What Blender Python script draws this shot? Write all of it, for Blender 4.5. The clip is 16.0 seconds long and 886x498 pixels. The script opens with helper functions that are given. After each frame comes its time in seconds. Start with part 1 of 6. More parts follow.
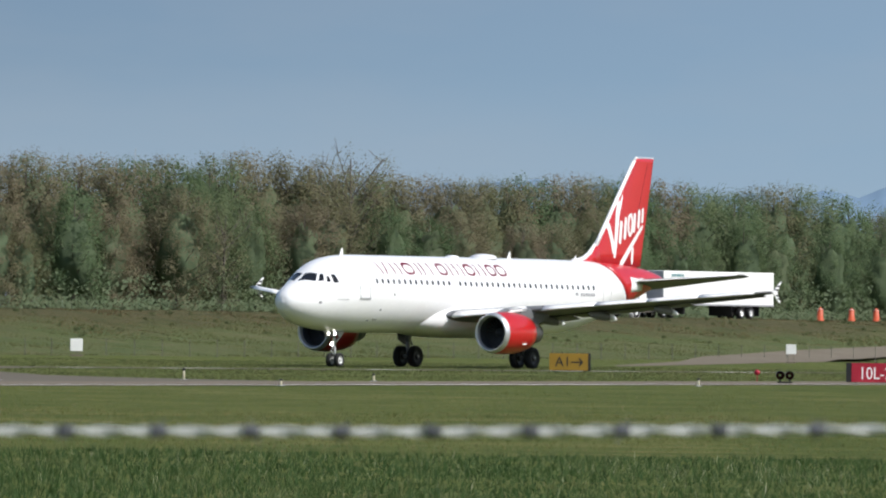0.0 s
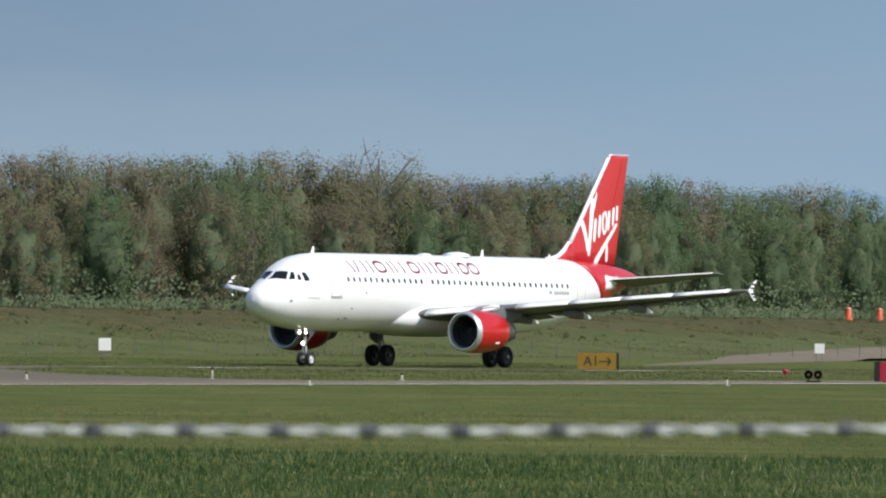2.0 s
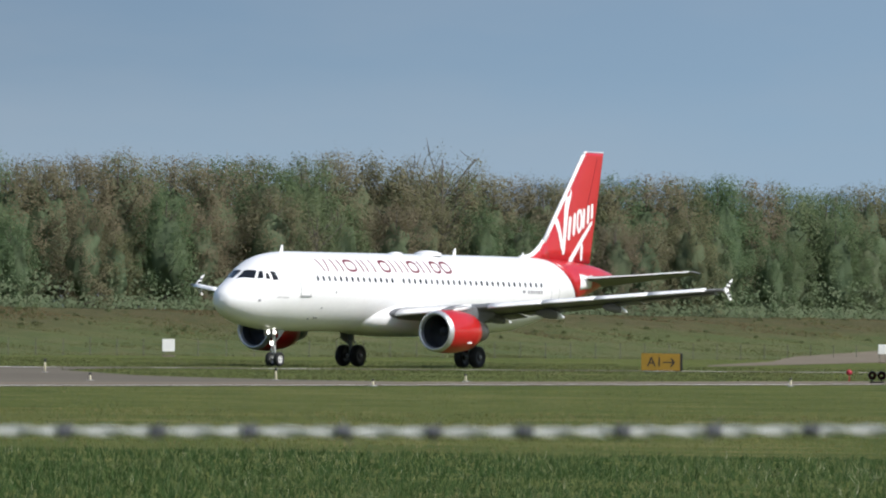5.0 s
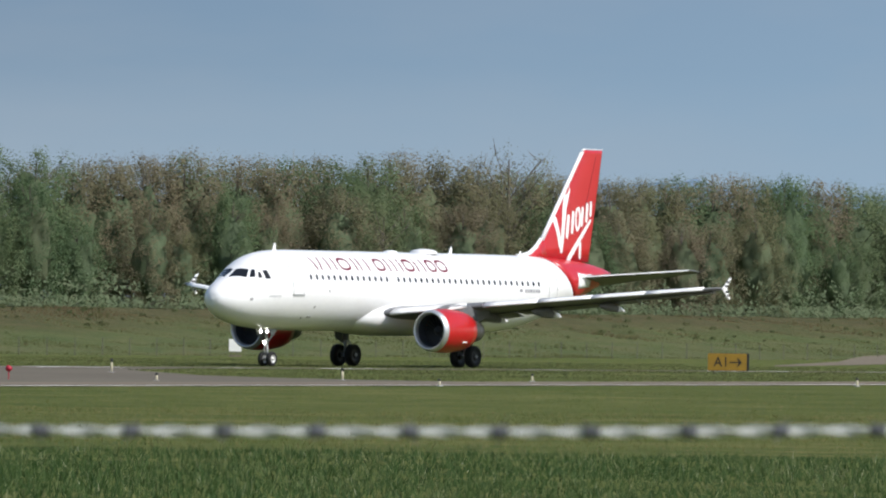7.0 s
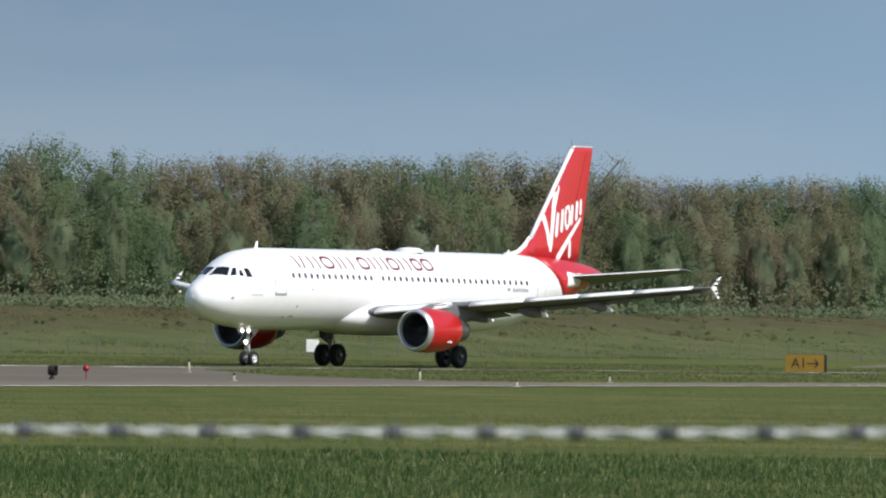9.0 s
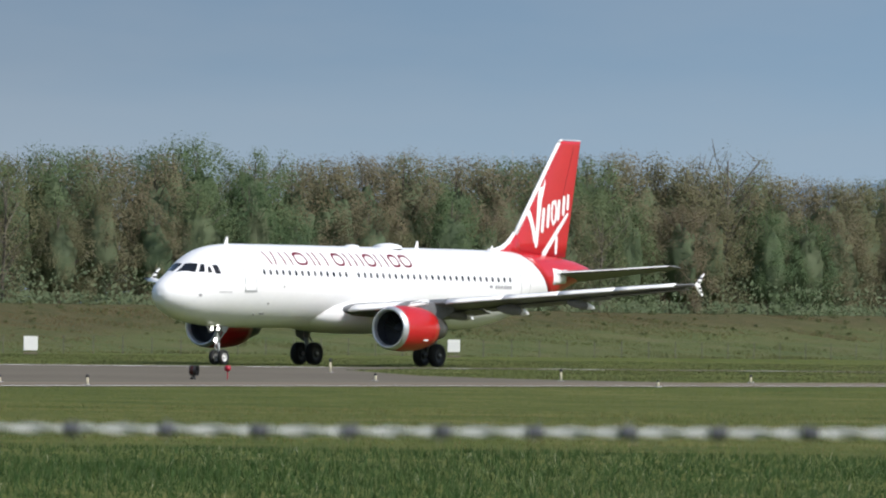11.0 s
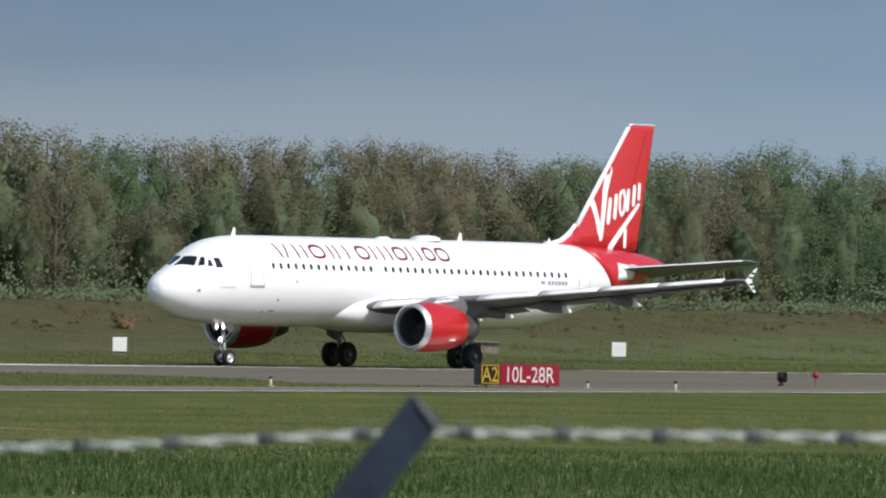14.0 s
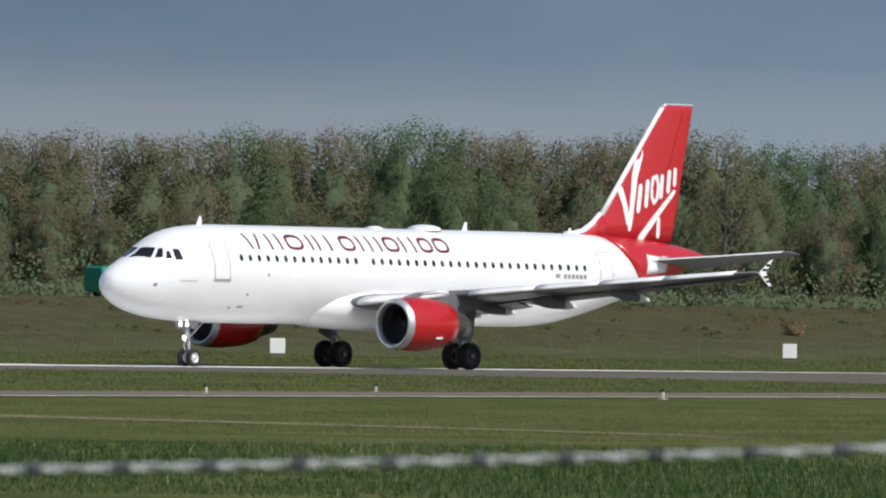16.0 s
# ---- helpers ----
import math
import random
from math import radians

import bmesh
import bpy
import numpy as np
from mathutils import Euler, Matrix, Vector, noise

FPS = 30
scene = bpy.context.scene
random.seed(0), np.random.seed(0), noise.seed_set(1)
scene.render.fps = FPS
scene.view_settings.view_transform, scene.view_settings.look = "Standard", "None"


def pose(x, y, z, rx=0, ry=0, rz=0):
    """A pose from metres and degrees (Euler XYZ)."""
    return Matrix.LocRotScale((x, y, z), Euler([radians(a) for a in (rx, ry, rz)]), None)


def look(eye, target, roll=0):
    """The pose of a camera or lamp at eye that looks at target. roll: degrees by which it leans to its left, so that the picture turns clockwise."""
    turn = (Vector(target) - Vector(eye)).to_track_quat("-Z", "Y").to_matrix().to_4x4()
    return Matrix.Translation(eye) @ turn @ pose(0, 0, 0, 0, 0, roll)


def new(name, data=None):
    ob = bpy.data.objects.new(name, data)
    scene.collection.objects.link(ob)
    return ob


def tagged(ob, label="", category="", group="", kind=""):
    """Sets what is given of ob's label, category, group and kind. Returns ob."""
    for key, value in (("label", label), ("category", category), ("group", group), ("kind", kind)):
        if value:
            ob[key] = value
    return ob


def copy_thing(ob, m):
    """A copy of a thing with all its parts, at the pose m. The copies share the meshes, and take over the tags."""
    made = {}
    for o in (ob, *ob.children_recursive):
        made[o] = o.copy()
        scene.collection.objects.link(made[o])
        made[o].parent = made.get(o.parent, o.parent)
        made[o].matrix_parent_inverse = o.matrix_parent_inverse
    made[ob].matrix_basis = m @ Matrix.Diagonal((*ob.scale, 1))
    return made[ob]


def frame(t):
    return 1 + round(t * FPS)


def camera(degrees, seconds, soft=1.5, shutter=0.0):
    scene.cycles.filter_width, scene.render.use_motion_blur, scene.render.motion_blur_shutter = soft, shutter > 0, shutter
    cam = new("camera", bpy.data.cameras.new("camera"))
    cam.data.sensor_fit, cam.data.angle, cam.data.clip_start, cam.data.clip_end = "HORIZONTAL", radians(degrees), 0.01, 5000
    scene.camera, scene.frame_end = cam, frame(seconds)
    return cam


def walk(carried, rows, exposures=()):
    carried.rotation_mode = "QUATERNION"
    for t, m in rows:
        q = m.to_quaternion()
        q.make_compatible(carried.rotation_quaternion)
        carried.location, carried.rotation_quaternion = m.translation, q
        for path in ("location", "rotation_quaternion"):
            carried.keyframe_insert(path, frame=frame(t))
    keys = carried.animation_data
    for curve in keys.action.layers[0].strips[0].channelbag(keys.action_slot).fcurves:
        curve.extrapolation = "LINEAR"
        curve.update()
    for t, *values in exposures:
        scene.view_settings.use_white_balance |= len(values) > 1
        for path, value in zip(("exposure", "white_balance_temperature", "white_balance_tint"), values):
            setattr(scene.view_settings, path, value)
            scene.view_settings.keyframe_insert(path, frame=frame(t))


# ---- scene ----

EYE = (0.0, 0.0, 2.2)


def aim(pan, tilt, roll):
    """The camera's pose: degrees to the left of +Y, up, and of lean."""
    a, b = radians(pan), radians(tilt)
    way = Vector((-math.sin(a) * math.cos(b), math.cos(a) * math.cos(b), math.sin(b)))
    return look(EYE, Vector(EYE) + way * 100, roll)


cam = camera(5.4904, 16.0, soft=2.1)
cam.data.dof.use_dof, cam.data.dof.focus_distance, cam.data.dof.aperture_fstop = True, 430.0, 25.0
walk(cam, [
    (0, aim(-0.000, 0.484, 0.73)),
    (0.5, aim(0.066, 0.484, 0.73)),
    (1, aim(0.111, 0.482, 0.70)),
    (1.5, aim(0.142, 0.479, 0.71)),
    (2, aim(0.175, 0.478, 0.71)),
    (2.5, aim(0.237, 0.479, 0.67)),
    (3, aim(0.297, 0.480, 0.67)),
    (3.5, aim(0.385, 0.479, 0.70)),
    (6, aim(0.742, 0.478, 0.66)),
    (6.5, aim(0.872, 0.476, 0.66)),
    (7, aim(0.982, 0.474, 0.69)),
    (7.5, aim(1.102, 0.474, 0.75)),
    (8, aim(1.193, 0.473, 0.74)),
    (8.5, aim(1.310, 0.474, 0.73)),
    (9, aim(1.463, 0.472, 0.79)),
    (11.5, aim(2.705, 0.459, 0.80)),
    (12, aim(3.158, 0.457, 0.81)),
    (12.5, aim(3.708, 0.454, 0.76)),
    (13, aim(4.422, 0.454, 0.84)),
    (13.5, aim(5.178, 0.448, 0.88)),
    (14, aim(5.986, 0.448, 0.90)),
    (14.5, aim(6.886, 0.440, 0.89)),
    (15, aim(7.856, 0.434, 0.85)),
    (15.5, aim(8.965, 0.430, 0.81)),
    (16, aim(10.139, 0.428, 0.82))], exposures=[(0, 0.0), (9.0, 0.0), (12.5, -0.03), (14.5, -0.16), (16, -0.32)])

# ---- light ----
SUN_AZIMUTH, SUN_HEIGHT = radians(-30), radians(45)      # angle of the sun's side from +X, and its height
SUN_WAY = Vector((math.cos(SUN_AZIMUTH) * math.cos(SUN_HEIGHT), math.sin(SUN_AZIMUTH) * math.cos(SUN_HEIGHT), math.sin(SUN_HEIGHT)))
world = bpy.data.worlds.new("sky")
world.use_nodes = True
scene.world = world
sky = world.node_tree.nodes.new("ShaderNodeTexSky")
sky.sky_type, sky.sun_disc, sky.sun_elevation, sky.sun_rotation = "NISHITA", False, SUN_HEIGHT, math.pi / 2 - SUN_AZIMUTH
world.node_tree.nodes["Background"].inputs["Strength"].default_value = 0.12
world.node_tree.links.new(sky.outputs[0], world.node_tree.nodes["Background"].inputs["Color"])
sun = new("sun", bpy.data.lights.new("sun", "SUN"))
sun.data.energy, sun.data.angle, sun.data.color = 4.9, radians(0.53), (1.0, 0.975, 0.93)
sun.matrix_world = look(SUN_WAY * 100, (0, 0, 0))


# ---- materials ----
class Nodes:
    """A short hand for node materials."""

    def __init__(self, name):
        self.m = bpy.data.materials.new(name)
        self.m.use_nodes = True
        self.t = self.m.node_tree
        self.p = self.t.nodes["Principled BSDF"]

    def add(self, kind, **values):
        n = self.t.nodes.new("ShaderNode" + kind)
        for k, v in values.items():
            if k in n.inputs:
                n.inputs[k].default_value = v
        return n

    def link(self, a, b):
        self.t.links.new(a, b)

    def place(self, scale=(1, 1, 1)):
        c, m = self.add("TexCoord"), self.add("Mapping", Scale=scale)
        self.link(c.outputs["Object"], m.inputs["Vector"])
        return m.outputs[0]

    def noise(self, scale, detail=4.0, stretch=(1, 1, 1), rough=0.6):
        n = self.add("TexNoise", Scale=scale, Detail=detail, Roughness=rough)
        self.link(self.place(stretch), n.inputs["Vector"])
        return n.outputs["Fac"]

    def ramp(self, fac, stops):
        r = self.add("ValToRGB")
        e = r.color_ramp.elements
        while len(e) < len(stops):
            e.new(0.5)
        for one, (at, col) in zip(e, stops):
            one.position, one.color = at, (*col, 1)
        self.link(fac, r.inputs[0])
        return r.outputs[0]

    def mix(self, fac, a, b, blend="MIX"):
        n = self.t.nodes.new("ShaderNodeMix")
        n.data_type, n.blend_type = "RGBA", blend
        for sock, v in ((n.inputs[0], fac), (n.inputs[6], a), (n.inputs[7], b)):
            if isinstance(v, (int, float)):
                sock.default_value = v
            elif isinstance(v, tuple):
                sock.default_value = (*v, 1)
            else:
                self.link(v, sock)
        return n.outputs[2]

    def set(self, colour=None, rough=0.5, metal=0.0, bump=None, strength=0.3, distance=0.02, coat=0.0, spec=None):
        if colour is not None:
            if isinstance(colour, tuple):
                self.p.inputs["Base Color"].default_value = (*colour, 1)
            else:
                self.link(colour, self.p.inputs["Base Color"])
        if isinstance(rough, (int, float)):
            self.p.inputs["Roughness"].default_value = rough
        else:
            self.link(rough, self.p.inputs["Roughness"])
        self.p.inputs["Metallic"].default_value = metal
        self.p.inputs["Coat Weight"].default_value = coat
        if spec is not None:
            self.p.inputs["Specular IOR Level"].default_value = spec
        if bump is not None:
            b = self.add("Bump", Strength=strength, Distance=distance)
            self.link(bump, b.inputs["Height"])
            self.link(b.outputs[0], self.p.inputs["Normal"])
        return self.m


def paint(name, colour, rough=0.35, dirt=0.12, scale=1.5, metal=0.0, coat=0.0, stretch=(1, 1, 1)):
    """Paint or metal with soft grime at two scales."""
    n = Nodes(name)
    grime = n.mix(0.5, n.noise(scale, 5, stretch), n.noise(scale * 9, 3, stretch))
    dark = tuple(c * (1 - dirt * 2.2) for c in colour)
    return n.set(n.ramp(grime, [(0.3, dark), (0.62, colour)]), rough=rough, metal=metal, coat=coat)


def glow(name, colour, strength):
    n = Nodes(name)
    n.p.inputs["Emission Color"].default_value, n.p.inputs["Emission Strength"].default_value = (*colour, 1), strength
    return n.set(colour, 0.3)


def leaf_material(name, stops, thin_share=0.5):
    """Leaves that differ from tree to tree, from bough to bough and one by one."""
    n = Nodes(name)
    info, geo = n.add("ObjectInfo"), n.add("NewGeometry")
    spots = n.mix(0.4, n.noise(0.3, 3), n.noise(1.6, 4))
    own = n.mix(0.35, info.outputs["Random"], geo.outputs["Random Per Island"])
    n.set(n.ramp(n.mix(0.5, own, spots), stops), 0.7, spec=0.15)
    thin, both = n.add("BsdfTranslucent"), n.add("MixShader")
    n.link(n.p.inputs["Base Color"].links[0].from_socket, thin.inputs["Color"])
    both.inputs[0].default_value = thin_share
    n.link(n.p.outputs[0], both.inputs[1])
    n.link(thin.outputs[0], both.inputs[2])
    n.link(both.outputs[0], n.t.nodes["Material Output"].inputs["Surface"])
    return n.m


def grass_material(name, stops, streak, long=(0.03, 0.13, 0.2), share=0.42, dryness=0.55, upper=None):
    """Mown and rough grass: broad patches, tufts, fine grain, with dry streaks that lie along the runway."""
    n = Nodes(name)
    turn = n.add("TexCoord")
    m = n.add("Mapping", Rotation=(0, 0, radians(-62)), Scale=long)
    n.link(turn.outputs["Object"], m.inputs["Vector"])
    band = n.add("TexNoise", Scale=1.0, Detail=6.0, Roughness=0.65)
    n.link(m.outputs[0], band.inputs["Vector"])
    fine = n.mix(0.5, n.noise(0.35, 6), n.noise(4.0, 5, rough=0.8))
    base = n.ramp(n.mix(share, fine, band.outputs["Fac"]), stops)
    dry = n.ramp(band.outputs["Fac"], [(0.56, (0, 0, 0)), (0.7, (1, 1, 1))])
    col = n.mix(n.mix(dryness, (0.0, 0.0, 0.0), dry), base, streak)
    if upper:
        # browner growth on the dry top of the slope
        sep, rise = n.add("SeparateXYZ"), n.add("MapRange")
        n.link(turn.outputs["Object"], sep.inputs[0])
        rise.inputs["From Min"].default_value, rise.inputs["From Max"].default_value = 0.3, 3.0
        n.link(sep.outputs[2], rise.inputs[0])
        # and drier all over towards the far end
        along, drift, total = n.add("VectorMath"), n.add("MapRange"), n.add("Math")
        along.operation, along.inputs[1].default_value = "DOT_PRODUCT", (0.546, 0.838, 0)
        n.link(turn.outputs["Object"], along.inputs[0])
        for key, value in (("From Min", 520.0), ("From Max", 420.0), ("To Min", 0.0), ("To Max", 0.3)):
            drift.inputs[key].default_value = value
        n.link(along.outputs["Value"], drift.inputs[0])
        n.link(n.mix(0.5, rise.outputs[0], n.noise(0.12, 5)), total.inputs[0])
        n.link(drift.outputs[0], total.inputs[1])
        where = n.ramp(total.outputs[0], [(0.45, (0, 0, 0)), (0.68, (1, 1, 1))])
        col = n.mix(n.mix(0.75, (0.0, 0.0, 0.0), where), col, n.ramp(n.noise(0.7, 6, rough=0.75), upper))
    return n.set(col, 0.9, bump=n.noise(3.0, 6, rough=0.8), strength=0.8, distance=0.25, spec=0.1)


WHITE = paint("white_aircraft_paint", (0.83, 0.83, 0.84), 0.28, 0.03, 0.6, coat=0.3)
RED = paint("red_aircraft_paint", (0.50, 0.017, 0.024), 0.3, 0.06, 0.8, coat=0.3)
RED_LIGHT = paint("bright_red_nacelle_paint", (0.46, 0.013, 0.015), 0.32, 0.05, 1.5, coat=0.3)
MAROON = paint("maroon_lettering_paint", (0.115, 0.004, 0.014), 0.4, 0.05)
TITLE = paint("crimson_lettering_paint", (0.14, 0.006, 0.02), 0.4, 0.05)
# wing grey darkened all over for the shade on the undersides
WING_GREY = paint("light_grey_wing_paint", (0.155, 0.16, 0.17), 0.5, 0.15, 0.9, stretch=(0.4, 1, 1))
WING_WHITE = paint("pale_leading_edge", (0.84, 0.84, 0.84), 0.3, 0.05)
LIP = paint("polished_inlet_lip", (0.66, 0.67, 0.69), 0.42, 0.1, 3, metal=0.7)
STEEL = paint("exhaust_steel", (0.17, 0.165, 0.16), 0.42, 0.2, 3, metal=0.7)
STRUT = paint("grey_gear_paint", (0.42, 0.43, 0.44), 0.4, 0.2, 4)
DARK = paint("dark_inlet", (0.02, 0.021, 0.025), 0.45, 0.2, 5)
MAIN_RIM = paint("dark_wheel_rim", (0.014, 0.014, 0.016), 0.5, 0.2, 8)
DUCT = paint("grey_duct_lining", (0.055, 0.058, 0.068), 0.5, 0.15, 4)
TYRE = paint("tyre_rubber", (0.014, 0.014, 0.016), 0.8, 0.3, 8)
RIM = paint("wheel_rim", (0.6, 0.6, 0.6), 0.35, 0.15, 8, metal=0.3)
GLASS_DARK = paint("dark_cockpit_glass", (0.012, 0.014, 0.018), 0.08, 0.1, 3)
CABIN_GLASS = paint("dark_cabin_window", (0.035, 0.037, 0.045), 0.15, 0.2, 9)
OLD_POST = paint("weathered_post", (0.17, 0.165, 0.13), 0.8, 0.3, 6)
GREY_MARK = paint("grey_marking", (0.3, 0.3, 0.32), 0.5, 0.1)
BLACK_MARK = paint("black_marking", (0.02, 0.02, 0.02), 0.5, 0.1)
LAMP = glow("lit_landing_light", (1.0, 0.97, 0.92), 7.0)

# ---- mesh helpers ----
def mesh_of(name, verts, faces, material, smooth=False):
    me = bpy.data.meshes.new(name)
    me.from_pydata([tuple(v) for v in verts], [], faces)
    me.materials.append(material)
    if smooth:
        me.polygons.foreach_set("use_smooth", [True] * len(me.polygons))
    me.update()
    return me


def link(name, me, parent=None, label=""):
    ob = new(name, me)
    ob.parent = parent
    if label:
        tagged(ob, label)
    return ob


def part(name, bm, material, parent, label="", smooth=False):
    """One mesh object under a thing or a part."""
    me = bpy.data.meshes.new(name)
    bmesh.ops.recalc_face_normals(bm, faces=bm.faces)
    bm.to_mesh(me)
    bm.free()
    me.materials.append(material)
    if smooth:
        me.polygons.foreach_set("use_smooth", [True] * len(me.polygons))
    return link(name, me, parent, label)


def thing(name, label, category, group="", m=None):
    ob = new(name)
    ob.empty_display_size = 0.3
    if m is not None:
        ob.matrix_basis = m
    return tagged(ob, label, category, group)


def loft(rings, close_ring=True, caps=True):
    """A bmesh skin over rings of equal length."""
    bm = bmesh.new()
    rows = [[bm.verts.new(p) for p in r] for r in rings]
    n = len(rows[0])
    for a, b in zip(rows, rows[1:]):
        for i in range(n if close_ring else n - 1):
            j = (i + 1) % n
            bm.faces.new((a[i], a[j], b[j], b[i]))
    if caps and close_ring:
        bm.faces.new(rows[0][::-1])
        bm.faces.new(rows[-1])
    return bm


def add_box(bm, lo, hi, bevel=0.0, m=None):
    vs = [bm.verts.new((x, y, z)) for x in (lo[0], hi[0]) for y in (lo[1], hi[1]) for z in (lo[2], hi[2])]
    fs = [bm.faces.new([vs[i] for i in f]) for f in ((0, 1, 3, 2), (4, 6, 7, 5), (0, 4, 5, 1), (2, 3, 7, 6), (0, 2, 6, 4), (1, 5, 7, 3))]
    if bevel:
        es = list({e for f in fs for e in f.edges})
        got = bmesh.ops.bevel(bm, geom=es, offset=bevel, segments=2, affect="EDGES", profile=0.5)
        vs = list({v for f in got["faces"] for v in f.verts} | {v for v in vs if v.is_valid})
    if m is not None:
        bmesh.ops.transform(bm, matrix=m, verts=[v for v in vs if v.is_valid])
    return bm


def box(lo, hi, bevel=0.0, m=None):
    return add_box(bmesh.new(), lo, hi, bevel, m)


def rod(a, b, r0, r1=None, sides=12):
    """A round bar from a to b."""
    a, b = Vector(a), Vector(b)
    q = (b - a).to_track_quat("Z", "Y")
    r1 = r0 if r1 is None else r1
    ring = lambda c, r: [c + q @ Vector((r * math.cos(k * math.tau / sides), r * math.sin(k * math.tau / sides), 0)) for k in range(sides)]
    return loft([ring(a, r0), ring(b, r1)])


def join(*bms):
    out = bmesh.new()
    for b in bms:
        me = bpy.data.meshes.new("tmp")
        b.to_mesh(me)
        b.free()
        out.from_mesh(me)
        bpy.data.meshes.remove(me)
    return out


def turned(profile, axis="X", sides=40, centre=(0, 0, 0), caps=False):
    """A skin of revolution from (along, radius) pairs."""
    rings = []
    for u, r in profile:
        ring = []
        for k in range(sides):
            c, s = math.cos(k * math.tau / sides) * r, math.sin(k * math.tau / sides) * r
            p = {"X": (u, c, s), "Y": (c, u, s), "Z": (c, s, u)}[axis]
            ring.append([p[i] + centre[i] for i in range(3)])
        rings.append(ring)
    return loft(rings, True, caps)


def prism(points, thick, m=None):
    """A flat outline in XZ made thick along Y."""
    bm = bmesh.new()
    a = [bm.verts.new((x, -thick / 2, z)) for x, z in points]
    b = [bm.verts.new((x, thick / 2, z)) for x, z in points]
    bm.faces.new(a)
    bm.faces.new(b[::-1])
    for i in range(len(a)):
        j = (i + 1) % len(a)
        bm.faces.new((a[j], a[i], b[i], b[j]))
    if m is not None:
        bmesh.ops.transform(bm, matrix=m, verts=bm.verts)
    return bm


def lettering(name, words, size, material, m, parent, label="", stretch=1.0):
    """Readable writing as a thin mesh, facing -Y in its own space."""
    cu = bpy.data.curves.new(name, "FONT")
    cu.body, cu.size, cu.extrude, cu.align_x, cu.align_y = words, size, 0.006, "CENTER", "CENTER"
    ob = new("tmp", cu)
    me = bpy.data.meshes.new_from_object(ob.evaluated_get(bpy.context.evaluated_depsgraph_get()))
    bpy.data.objects.remove(ob)
    bpy.data.curves.remove(cu)
    me.transform(m @ pose(0, 0, 0, 90) @ Matrix.Diagonal((stretch, 1, 1, 1)))
    me.materials.clear()
    me.materials.append(material)
    me.name = name
    return link(name, me, parent, label)


# ---- ground ----
ROAD = Vector((-23.0, 680.0, 0.0))
ALONG = Vector((math.cos(radians(56.9)), math.sin(radians(56.9)), 0))      # the way of runway, road and levee, to the far right
NEAR = Vector((ALONG.y, -ALONG.x, 0))                                        # square to it, towards the camera


def at(a, b, z=0.0):
    """a metres along the levee road, b metres towards the camera from its middle."""
    return ROAD + ALONG * a + NEAR * b + Vector((0, 0, z))


def levee_height(b):
    return float(np.interp(b, [-60, -42, -8, -4.5, 4.5, 6.5, 20, 33, 40], [0, 0, 2.98, 3.14, 3.14, 3.05, 1.3, 0.12, 0.0]))


GRASS = grass_material("airfield_grass", [(0.38, (0.042, 0.068, 0.015)), (0.46, (0.078, 0.106, 0.025)), (0.54, (0.128, 0.140, 0.040)), (0.64, (0.22, 0.19, 0.078))], (0.22, 0.19, 0.085), (0.07, 0.13, 0.2), 0.28, 0.35)
BANK = grass_material("levee_bank_grass", [(0.36, (0.063, 0.088, 0.031)), (0.45, (0.088, 0.112, 0.041)), (0.53, (0.110, 0.122, 0.050)), (0.64, (0.142, 0.128, 0.068))], (0.135, 0.115, 0.068),
                      (0.10, 0.13, 0.5), 0.2, 0.12, [(0.36, (0.052, 0.053, 0.024)), (0.5, (0.080, 0.068, 0.034)), (0.66, (0.118, 0.090, 0.050))])
n = Nodes("worn_asphalt")
ASPHALT = n.set(n.ramp(n.mix(0.5, n.noise(0.08, 5, (1, 0.3, 1)), n.noise(2.0, 6)), [(0.3, (0.104, 0.093, 0.076)), (0.7, (0.156, 0.139, 0.115))]), 1.0, spec=0.02, bump=n.noise(20, 3), strength=0.2)
n = Nodes("pale_concrete")
CONCRETE = n.set(n.ramp(n.mix(0.5, n.noise(0.15, 5), n.noise(2.0, 6)), [(0.3, (0.135, 0.117, 0.090)), (0.7, (0.200, 0.172, 0.135))]), 1.0, spec=0.02, bump=n.noise(15, 3), strength=0.2)
n = Nodes("worn_white_line")
LINE = n.set(n.ramp(n.mix(0.5, n.noise(0.5, 5), n.noise(4.0, 5)), [(0.38, (0.60, 0.585, 0.55)), (0.54, (0.82, 0.81, 0.79))]), 0.9, spec=0.1)
n = Nodes("dry_soil")
SOIL = n.set(n.ramp(n.noise(1.2, 6), [(0.3, (0.12, 0.09, 0.05)), (0.7, (0.26, 0.2, 0.12))]), 0.95)


def sheet(name, points, z, material, label, category):
    me = mesh_of(name, [(x, y, z) for x, y in points], [list(range(len(points)))], material)
    return tagged(new(name, me), label, category, kind="structure")


